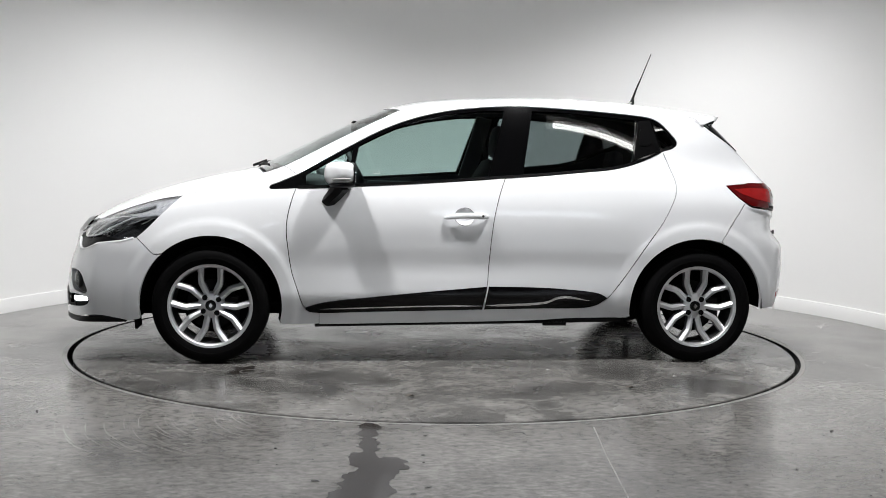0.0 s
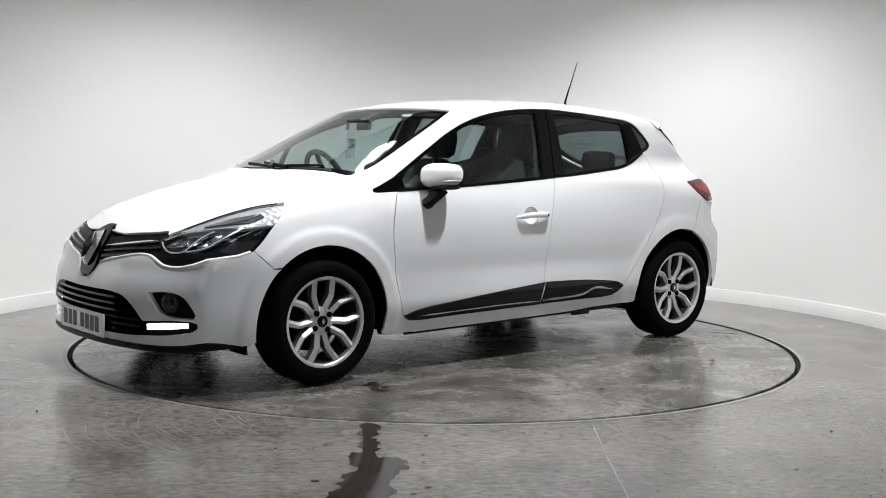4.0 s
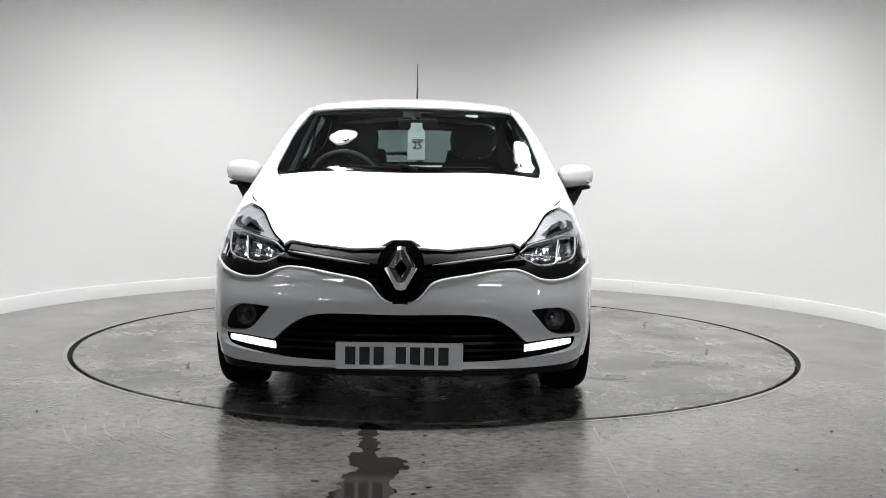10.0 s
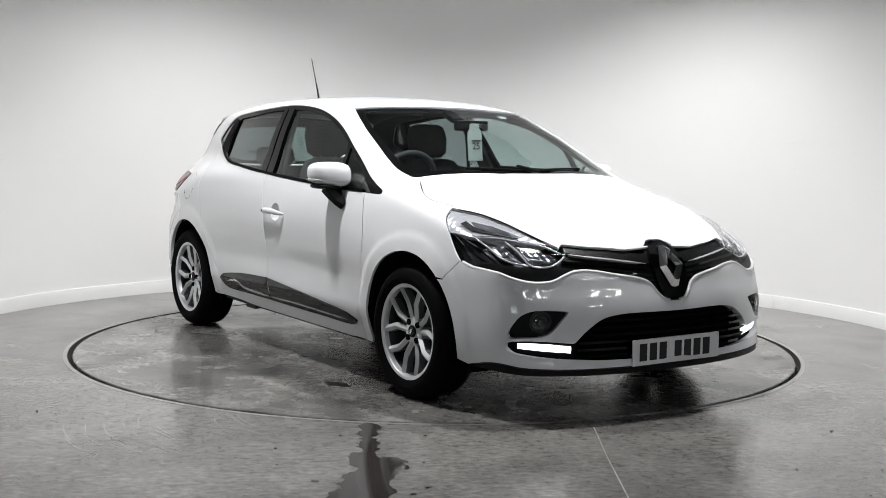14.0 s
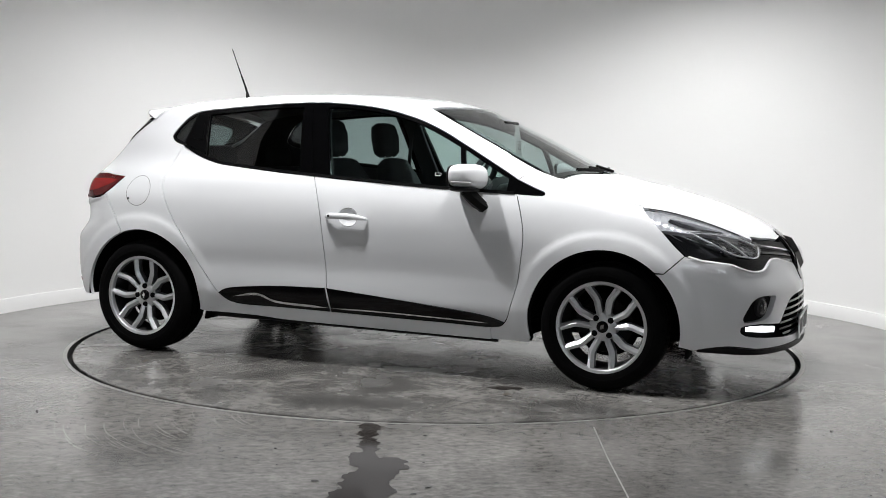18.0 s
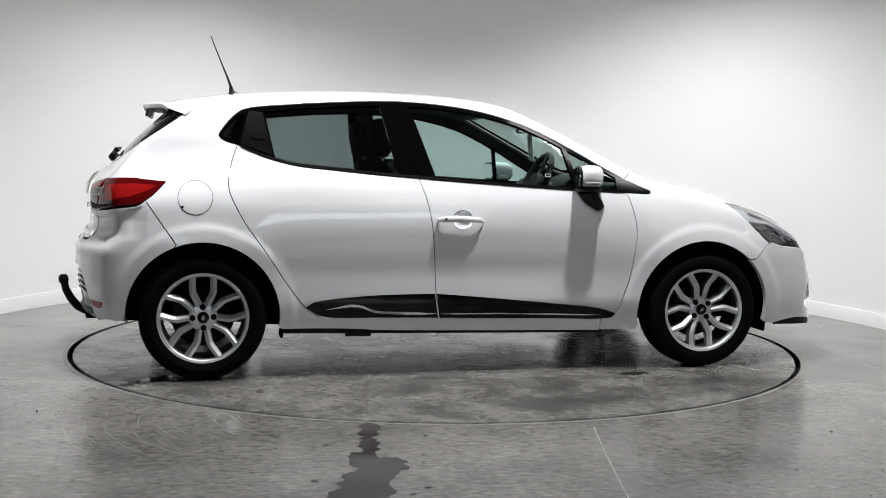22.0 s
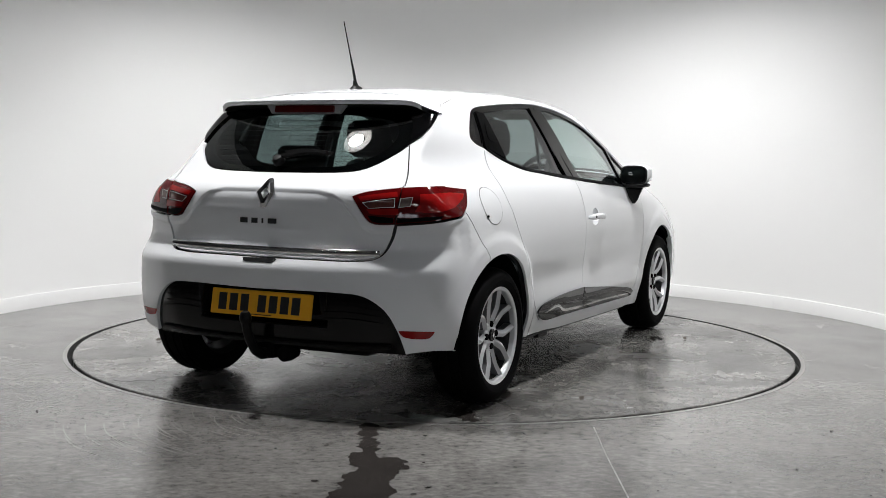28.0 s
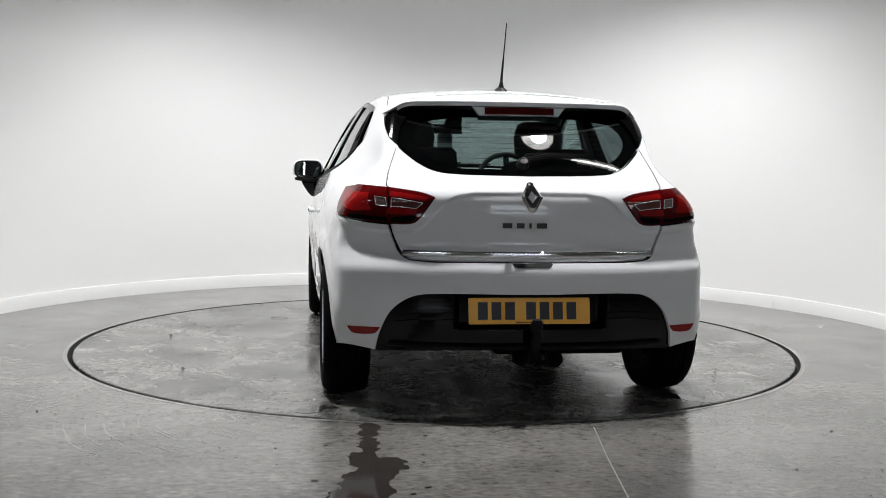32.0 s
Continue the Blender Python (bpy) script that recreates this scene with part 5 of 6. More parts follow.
# wheel wells, floor pan and what hangs below
for wx in (FRONT_X, REAR_X):
    for s in (1, -1):
        arc = lathe([(0.372, -0.17 if s > 0 else -0.195), (0.372, 0.195 if s > 0 else 0.17)], 40, pose(wx, s * 0.625, HUB_Z) @ pose(0, 0, 0, -90, 0, 0), 2, -182)
        well = part("wheel_well", arc, LINER, car, "dark felt wheel arch liner")
        part("well_wall", prism([(0.372 * math.cos(radians(a)), 0.372 * math.sin(radians(a))) for a in range(-12, 193, 8)], 0.01, pose(wx, s * 0.48, HUB_Z) @ pose(0, 0, 0, 90, 0, 0)), LINER, well)
pan = [(1.98, 0.30), (1.86, 0.62)] + [(1.60, 0.74), (1.60, 0.48), (0.82, 0.48), (0.80, 0.70), (-0.99, 0.70), (-1.00, 0.48), (-1.14, 0.46), (-1.18, 0.2)]
pan = pan + [(a, -b) for a, b in pan[::-1]]
part("boot_floor", box(0.74, 0.96, 0.03, pose(-1.48, 0, 0.375), 0.008), LINER, car)
part("floor_pan", prism(pan, 0.035, pose(0, 0, 0.215)), LINER, car, "dark underbody floor pan")
for s in (1, -1):
    part("sill_flange", box(1.66, 0.012, 0.030, pose(-0.16, s * 0.752, 0.211, 0, 0.9, 0), 0.003), BLACK_PLASTIC, car)
    for jx in (0.42, -0.62):
        part("jacking_point", box(0.13, 0.026, 0.020, pose(jx, s * 0.752, 0.199), 0.005), BLACK_PLASTIC, car)
    part("spat", box(0.014, 0.15, 0.075, pose(1.596, s * 0.70, 0.212, 0, 4, 0), 0.004), LINER, car, "black air deflector ahead of the wheel")
    part("spat", box(0.014, 0.12, 0.06, pose(-1.00, s * 0.73, 0.222, 0, 12, 0), 0.004), LINER, car, "black air deflector ahead of the wheel")
part("silencer", box(0.30, 0.60, 0.13, pose(-1.70, -0.16, 0.305), 0.05, 3), LINER, car, "dark exhaust silencer under the tail")
part("rear_axle", sweep([(REAR_X, -0.62, 0.26), (REAR_X + 0.06, 0, 0.24), (REAR_X, 0.62, 0.26)], circle(0.045, 12)), DARK_METAL, car)
part("exhaust_pipe", sweep([(0.9, 0.12, 0.19), (-0.9, 0.12, 0.19), (-1.5, 0.10, 0.22)], circle(0.028, 10)), STEEL, car)

# ---------------------------------------------------------------- mirrors, handles, aerial, wipers
def door_mirror(s):
    def blob(cx, cy, cz, rx, ry, rz, power, shape):
        bm = bmesh.new()
        bmesh.ops.create_uvsphere(bm, u_segments=32, v_segments=20, radius=1)
        for v in bm.verts:
            n = v.co.normalized()
            k = (abs(n.x) ** power + abs(n.y) ** power + abs(n.z) ** power) ** (-1 / power)
            p = shape(Vector((n.x * k * rx, n.y * k * ry, n.z * k * rz)))
            v.co = Vector((cx + p.x, s * (cy + p.y), cz + p.z))
        bmesh.ops.recalc_face_normals(bm, faces=bm.faces)
        return bm

    def lean(p):
        # narrower towards the tip, front face swept back, flat rear
        k = 1 - 0.16 * (p.y + 0.09) / 0.18
        x = max(p.x, -0.055)
        return Vector((x * k - 0.10 * max(p.y, 0) * 0.5 - 0.02 * (p.y / 0.09), p.y, p.z * k + 0.06 * p.y))
    root = part("door_mirror", blob(0.540, 0.884, 1.000, 0.080, 0.095, 0.066, 3.0, lean), PAINT, car, "white door mirror on a black foot")
    bm = sweep([(0.535, s * 0.872, 0.935), (0.555, s * 0.862, 0.905), (0.582, s * 0.845, 0.870), (0.592, s * 0.825, 0.850)], [(0.052, 0.0), (0.034, 0.030), (-0.034, 0.030), (-0.052, 0.0), (-0.034, -0.030), (0.034, -0.030)], (0, 0, 1), scales=[1.15, 1.0, 0.9, 0.95])
    part("mirror_foot", bm, BLACK_PLASTIC, root, "black plastic mirror foot", 50)
    part("mirror_base", blob(0.530, 0.890, 0.938, 0.066, 0.076, 0.014, 3.0, lambda p: Vector((p.x - 0.05 * max(p.y, 0), p.y, p.z + 0.05 * p.y))), BLACK_PLASTIC, root, "black lower shell of the mirror")
    part("indicator_lens", blob(0.520, 0.925, 0.968, 0.066, 0.0525, 0.011, 2.6, lambda p: Vector((max(p.x, -0.025) - 0.10 * max(p.y, 0), p.y, p.z + 0.10 * p.y))), INDICATOR, root, "clear indicator lens")
    part("mirror_rim", prism([(0.085 * math.copysign(abs(math.cos(a)) ** 0.6, math.cos(a)), 0.056 * math.copysign(abs(math.sin(a)) ** 0.6, math.sin(a))) for a in np.linspace(0, 2 * math.pi, 33)[:-1]], 0.008,
                             pose(0.480, s * 0.884, 1.000, 0, 0, 8 * s) @ pose(0, 0, 0, 90, 0, -90) @ pose(0, 0, -0.004)), BLACK_PLASTIC, root)
    part("mirror_glass", prism([(0.076 * math.copysign(abs(math.cos(a)) ** 0.6, math.cos(a)), 0.048 * math.copysign(abs(math.sin(a)) ** 0.6, math.sin(a))) for a in np.linspace(0, 2 * math.pi, 33)[:-1]], 0.004,
                               pose(0.4745, s * 0.884, 1.000, 0, 0, 8 * s) @ pose(0, 0, 0, 90, 0, -90)), MIRROR, root, "mirror glass")


for s in (1, -1):
    door_mirror(s)
    door = front_doors[0] if s > 0 else front_doors[1]
    line = [(-0.236, 0.781), (-0.20, 0.783), (-0.112, 0.784), (-0.03, 0.777), (-0.004, 0.772)]
    q = on_skin("side", np.array(spline(line, 0.012)))
    nq = normals(q)
    lift = np.interp(np.linspace(0, 1, len(q)), [0, 0.06, 0.2, 0.8, 0.94, 1], [0.004, 0.020, 0.030, 0.030, 0.020, 0.004])
    pts = (q + nq * lift[:, None]) * [1, s, 1]
    sc = np.interp(np.linspace(0, 1, len(q)), [0, 0.1, 0.3, 0.75, 0.93, 1], [0.55, 1, 1.05, 0.95, 0.7, 0.3])
    part("door_handle", sweep(pts, [(0.010 * math.cos(a), 0.0155 * math.sin(a)) for a in np.linspace(0, 2 * math.pi, 13)[:-1]], (0, 0, 1), scales=list(sc)), PAINT, door, "white bar door handle", 60)
    k = on_skin("side", np.array([[-0.205, 0.783]]))[0] + normals(on_skin("side", np.array([[-0.205, 0.783]])))[0] * 0.040
    part("key_lock", lathe([(0.0, 0.001), (0.006, 0.0), (0.007, -0.006)], 16, pose(k[0], k[1] * s, k[2], -90 * s, 0, 0)), DARK_METAL, door)

part("aerial_base", lathe([(0.0, 0.045), (0.008, 0.044), (0.013, 0.020), (0.032, 0.004), (0.034, -0.006)], 20, pose(-1.213, 0, 1.412, 0, -14, 0)), BLACK_PLASTIC, car, "black aerial foot")
part("aerial", sweep([(-1.213, 0, 1.435), (-1.245, 0, 1.52), (-1.262, 0, 1.56)], circle(0.0052, 8), (0, 1, 0), scales=[1.5, 1.0, 0.9]), BLACK_PLASTIC, car, "thin black roof aerial")
part("aerial_whip", sweep([(-1.262, 0, 1.56), (-1.30, 0, 1.655), (-1.327, 0, 1.724)], circle(0.0026, 8), (0, 1, 0), scales=[1.3, 1.1, 0.9]), BLACK_PLASTIC, car)


def wiper(name, line, chart, lift, w, parent, sweep_w):
    q = on_skin(chart, spline(line, 0.02))
    p = q + normals(q) * lift
    part(name, sweep(p, [(-w, 0), (-w * 0.6, w), (w * 0.6, w), (w, 0), (w * 0.5, -w), (-w * 0.5, -w)], (0, 0, 1)), BLACK_PLASTIC, parent, "black wiper blade" if "blade" in name else "black wiper arm")


wiper("wiper_blade", [(0.995, 0.36), (0.985, 0.10), (0.975, -0.12), (0.955, -0.34)], "top", 0.000, 0.006, car, 0)
wiper("wiper_arm", [(1.035, 0.12), (1.0, 0.02), (0.965, -0.12)], "top", 0.008, 0.007, car, 0)
wiper("wiper_blade", [(1.0, -0.10), (0.975, -0.42), (0.94, -0.66)], "top", 0.000, 0.005, car, 0)
wiper("wiper_blade", [(0.99, 0.28), (0.965, 0.50), (0.93, 0.72)], "top", 0.000, 0.005, car, 0)
part("wiper_pivot", lathe([(0.0, 0.03), (0.016, 0.026), (0.02, 0.0)], 16, pose(1.035, 0.10, 0.985)), BLACK_PLASTIC, car)
# rear wiper
piv = on_skin("tail", np.array([[0.02, 1.062]]))[0]
pn = normals(piv[None])[0]
part("rear_wiper_hub", lathe([(0.0, 0.034), (0.018, 0.032), (0.026, 0.022), (0.028, 0.0)], 20, Matrix.Translation(piv) @ Vector(pn).to_track_quat("Z", "Y").to_matrix().to_4x4()), BLACK_PLASTIC, tailgate, "black rear wiper hub")
wiper("rear_wiper_arm", [(0.04, 1.066), (-0.04, 1.078), (-0.16, 1.092), (-0.27, 1.088)], "tail", 0.022, 0.011, tailgate, 0)
wiper("rear_wiper_blade", [(0.00, 1.096), (-0.14, 1.104), (-0.30, 1.092)], "tail", 0.013, 0.007, tailgate, 0)

# number plates with plain bars for the characters
def number_plate(at, mat, parent, label):
    out = []
    for cx, cy, a0 in ((0.255, 0.0505, 0), (-0.255, 0.0505, 90), (-0.255, -0.0505, 180), (0.255, -0.0505, 270)):
        out += [(cx + 0.005 * math.cos(radians(a0 + d)), cy + 0.005 * math.sin(radians(a0 + d))) for d in (0, 30, 60, 90)]
    plate = part("number_plate", prism(out, 0.006, at), mat, parent, label)
    xs = [-0.200, -0.142, -0.084, 0.006, 0.064, 0.122, 0.180]
    for x in xs:
        part("character_bar", prism([(x - 0.021, -0.037), (x + 0.021, -0.037), (x + 0.021, 0.037), (x - 0.021, 0.037)], 0.002, at @ pose(0, 0, 0.0052)), INK, plate)
    part("maker_bar", prism([(-0.06, -0.0495), (0.06, -0.0495), (0.06, -0.0455), (-0.06, -0.0455)], 0.0012, at @ pose(0, 0, 0.0052)), INK, plate)
    for x in (-0.243, 0.243):
        part("plate_screw", lathe([(0.0, 0.003), (0.005, 0.002), (0.006, 0.0)], 12, at @ pose(x, 0, 0.0055)), mat, plate)
    return plate


number_plate(pose(2.050, 0.0, 0.283) @ pose(0, 0, 0, 90, 0, 90), WHITE_PLATE, car, "white front number plate with dark character bars")
number_plate(pose(-1.982, 0.006, 0.4528) @ pose(0, 0, 0, 90 - 10, 0, -90), YELLOW_PLATE, car, "yellow rear number plate with dark character bars")

# tow bar
neck = [(-1.80, 0.0, 0.245), (-1.93, 0.0, 0.236), (-1.99, 0.0, 0.240), (-2.035, 0.0, 0.262), (-2.070, 0.0, 0.306), (-2.095, 0.0, 0.355), (-2.103, 0.0, 0.395)]
tow = part("tow_bar", sweep(neck, circle(0.023, 12), (0, 1, 0), scales=[1.2, 1.2, 1.1, 1.0, 0.95, 0.9, 0.85]), BLACK_PLASTIC, car, "black swan-neck tow bar")
part("tow_ball_cover", lathe([(0.0, 0.048), (0.017, 0.046), (0.0255, 0.032), (0.0265, 0.012), (0.021, 0.0)], 20, pose(-2.103, 0, 0.388, 0, -8, 0)), BLACK_PLASTIC, tow, "black rubber tow ball cover")
part("tow_bracket", box(0.14, 0.10, 0.062, pose(-1.90, 0.0, 0.245, 0, 4, 0), 0.008), LINER, tow)
part("tow_hanger", box(0.05, 0.07, 0.09, pose(-1.85, 0.0, 0.285), 0.006), LINER, tow)
part("tow_socket", lathe([(0.0, 0.04), (0.034, 0.038), (0.036, 0.0), (0.028, -0.05)], 20, pose(-1.945, -0.11, 0.245, 0, -90, 0)), LINER, tow, "black trailer socket")
part("tow_crossbar", box(0.07, 0.9, 0.06, pose(-1.84, 0, 0.315), 0.01), LINER, tow)

# ---------------------------------------------------------------- cabin
def loft_box(sections, bevel=0.02):
    """A rounded solid through rectangles (x, z, half width, half depth, lean)."""
    bm = bmesh.new()
    rings = []
    for cx, cy, cz, hx, hy, lean in sections:
        ring = []
        for a in np.linspace(0, 2 * math.pi, 25)[:-1]:
            c, s_ = math.cos(a), math.sin(a)
            u = math.copysign(abs(c) ** 0.55, c) * hx
            v = math.copysign(abs(s_) ** 0.55, s_) * hy
            ring.append(bm.verts.new((cx + u * math.cos(lean), cy + v, cz + u * math.sin(lean))))
        rings.append(ring)
    n = len(rings[0])
    for i in range(len(rings) - 1):
        for j in range(n):
            bm.faces.new((rings[i][j], rings[i][(j + 1) % n], rings[i + 1][(j + 1) % n], rings[i + 1][j]))
    bm.faces.new(rings[0])
    bm.faces.new(rings[-1][::-1])
    bmesh.ops.recalc_face_normals(bm, faces=bm.faces)
    return bm


for s in (1, -1):
    y = 0.355 * s
    back = part("front_seat", loft_box([(-0.22, y, 0.52, 0.075, 0.22, 0.2), (-0.25, y, 0.62, 0.085, 0.245, 0.2), (-0.31, y, 0.80, 0.075, 0.25, 0.25), (-0.375, y, 0.96, 0.062, 0.225, 0.3), (-0.41, y, 1.05, 0.045, 0.17, 0.4), (-0.415, y, 1.07, 0.02, 0.12, 0.4)]), CLOTH, car, "charcoal cloth front seat back", 60)
    part("seat_cushion", loft_box([(0.0, y, 0.40, 0.24, 0.23, 0.1), (0.02, y, 0.50, 0.27, 0.25, 0.1), (0.02, y, 0.545, 0.25, 0.23, 0.1)]), CLOTH, back, "", 60)
    part("headrest", loft_box([(-0.445, y, 1.085, 0.030, 0.09, 0.2), (-0.450, y, 1.11, 0.048, 0.125, 0.2), (-0.462, y, 1.20, 0.052, 0.135, 0.2), (-0.475, y, 1.265, 0.044, 0.12, 0.2), (-0.478, y, 1.285, 0.02, 0.09, 0.2)]), CLOTH, back, "charcoal headrest", 60)
    for d in (-0.05, 0.05):
        part("headrest_post", sweep([(-0.415, y + d, 1.03), (-0.445, y + d, 1.10)], circle(0.006, 8), (0, 1, 0)), STEEL, back)
    part("rear_headrest", loft_box([(-1.18, s * 0.33, 1.02, 0.03, 0.10, 0.2), (-1.19, s * 0.33, 1.05, 0.045, 0.13, 0.2), (-1.20, s * 0.33, 1.12, 0.04, 0.12, 0.2), (-1.205, s * 0.33, 1.135, 0.015, 0.10, 0.2)]), CLOTH, car, "charcoal rear headrest", 60)
part("rear_seat_back", loft_box([(-0.98, 0, 0.50, 0.08, 0.60, 0.2), (-1.02, 0, 0.60, 0.09, 0.63, 0.25), (-1.11, 0, 0.85, 0.08, 0.63, 0.3), (-1.17, 0, 0.99, 0.06, 0.60, 0.4), (-1.18, 0, 1.01, 0.02, 0.55, 0.4)]), CLOTH, car, "charcoal rear bench back", 60)
part("rear_seat_cushion", loft_box([(-0.72, 0, 0.40, 0.25, 0.60, 0.08), (-0.72, 0, 0.52, 0.27, 0.62, 0.08), (-0.72, 0, 0.56, 0.24, 0.58, 0.08)]), CLOTH, car, "", 60)
part("parcel_shelf", box(0.42, 1.14, 0.02, pose(-1.43, 0, 0.985, 0, 2, 0), 0.006), CABIN, car, "black parcel shelf")
part("cabin_floor", box(2.6, 1.44, 0.02, pose(-0.35, 0, 0.30)), LINER, car)
part("bulkhead", box(0.02, 1.36, 0.62, pose(1.06, 0, 0.60)), LINER, car)
dash = part("dashboard", loft_box([(0.62, 0, 0.56, 0.10, 0.70, 0.0), (0.66, 0, 0.74, 0.17, 0.725, 0.0), (0.70, 0, 0.88, 0.20, 0.71, -0.05), (0.76, 0, 0.945, 0.19, 0.69, -0.08), (0.80, 0, 0.965, 0.12, 0.66, -0.08)]), CABIN, car, "charcoal dashboard", 60)
part("instrument_hood", loft_box([(0.58, -0.36, 0.93, 0.09, 0.17, 0.05), (0.60, -0.36, 0.985, 0.08, 0.15, 0.05), (0.63, -0.36, 1.005, 0.04, 0.11, 0.0)]), CABIN, dash, "", 60)
part("centre_console", loft_box([(0.25, 0, 0.33, 0.35, 0.10, 0.0), (0.30, 0, 0.50, 0.34, 0.10, 0.05), (0.34, 0, 0.56, 0.28, 0.09, 0.08)]), CABIN, car, "", 60)
part("media_screen", box(0.03, 0.22, 0.15, pose(0.50, 0.0, 0.84, 0, -15, 0), 0.008), BLACK_GLOSS, dash, "gloss black media screen")
wm = pose(0.405, -0.36, 0.945) @ pose(0, 0, 0, 0, -64, 0)
rim_pts = [wm @ Vector((0.182 * math.cos(a), 0.182 * math.sin(a), 0)) for a in np.linspace(0, 2 * math.pi, 49)[:-1]]
steer = part("steering_wheel", sweep(rim_pts, circle(0.0165, 10), tuple((wm.to_3x3() @ Vector((0, 0, 1)))), closed=True), CABIN, car, "black leather steering wheel", 60)
part("wheel_boss", loft_box([(0, 0, -0.05, 0.05, 0.06, 0), (0, 0, 0.0, 0.07, 0.085, 0), (0, 0, 0.02, 0.06, 0.07, 0)]), CABIN, steer).data.transform(wm)
for a in (0, 90, 180, 270):
    if a != 180:
        part("wheel_arm", box(0.12, 0.035, 0.016, wm @ pose(0, 0, 0, 0, 0, a) @ pose(0.115, 0, 0.0), 0.005), DARK_METAL, steer)
part("steering_column", sweep([wm @ Vector((0, 0, -0.03)), wm @ Vector((0.02, 0, -0.24))], circle(0.05, 14), (0, 1, 0)), CABIN, steer)
rear_view = part("interior_mirror", box(0.03, 0.215, 0.058, pose(0.455, 0.035, 1.262, 0, -8, 0), 0.014, 3), BLACK_PLASTIC, car, "black interior mirror")
part("mirror_face", box(0.003, 0.20, 0.046, pose(0.4385, 0.035, 1.262, 0, -8, 0), 0.001), MIRROR, rear_view)
part("mirror_stalk", sweep([(0.465, 0.035, 1.275), (0.43, 0.02, 1.282), (0.39, 0.01, 1.297)], circle(0.012, 10), (0, 1, 0)), BLACK_PLASTIC, rear_view)
part("sensor_cover", box(0.10, 0.10, 0.03, pose(0.345, 0.0, 1.308, 0, 24, 0), 0.012), BLACK_PLASTIC, rear_view)
for s in (1, -1):
    part("sun_visor", box(0.13, 0.34, 0.014, pose(0.17, s * 0.30, 1.335, 0, 14, 0), 0.006), HEADLINER, car)
    part("door_grab", box(0.5, 0.05, 0.05, pose(0.1, s * 0.765, 0.90), 0.015), CABIN, car)
    part("belt_anchor", box(0.02, 0.012, 0.62, pose(-0.43, s * 0.655, 1.02, s * 12, 10, 0)), CABIN, car)
    part("pillar_lining", sweep([(-0.30, s * 0.745, 0.95), (-0.36, s * 0.665, 1.16), (-0.40, s * 0.585, 1.34)], [(-0.05, -0.012), (0.05, -0.012), (0.05, 0.012), (-0.05, 0.012)], (0, s, 0)), CABIN, car)

# paper tag on the mirror and a sticker on the screen
tag = part("paper_tag", box(0.004, 0.094, 0.150, pose(0.500, 0.030, 1.148, 0, -6, 0), 0.0015), PAPER, car, "white paper tag hanging from the interior mirror, marked 25")
part("tag_hook", prism([(-0.047, 0.0), (0.047, 0.0), (0.032, 0.022), (0.030, 0.048), (-0.030, 0.048), (-0.032, 0.022)], 0.003, pose(0.4925, 0.030, 1.2225, 0, -6, 0) @ pose(0, 0, 0, 90, 0, 90)), PAPER, tag)
part("tag_bar", box(0.002, 0.058, 0.006, pose(0.5035, 0.035, 1.180, 0, -6, 0)), INK, tag)
part("tag_bar", box(0.002, 0.05, 0.004, pose(0.4995, 0.035, 1.112, 0, -6, 0)), INK, tag)
txt = bpy.data.curves.new("tag_number", "FONT")
txt.body, txt.size, txt.align_x, txt.align_y, txt.extrude = "25", 0.052, "CENTER", "CENTER", 0.0006
txt.materials.append(INK)
tob = new("tag_number", txt)
tob.parent = tag
tob.matrix_local = pose(0.5045, 0.035, 1.150) @ pose(0, 0, 0, 0, -6, 0) @ pose(0, 0, 0, 90, 0, 90)
panel("screen_sticker", "top", E("top", (0.335, 0.365), (0.325, 0.435), (0.350, 0.44), (0.360, 0.37), (0.335, 0.365)), PAPER, screen, offset=-0.0055, gap=0, grid=0.02, lip=0, label="small white sticker on the windscreen")


# ---------------------------------------------------------------- the round photo room and the hall in front of it
WALL_R, DISC_R = 3.04, 2.04


def ring_band(r0, r1, z, n=160):
    v = [(r * math.cos(2 * math.pi * i / n), r * math.sin(2 * math.pi * i / n), z) for i in range(n) for r in (r0, r1)]
    f = [(2 * i, 2 * i + 1, (2 * i + 3) % (2 * n), (2 * i + 2) % (2 * n)) for i in range(n)]
    return v, f


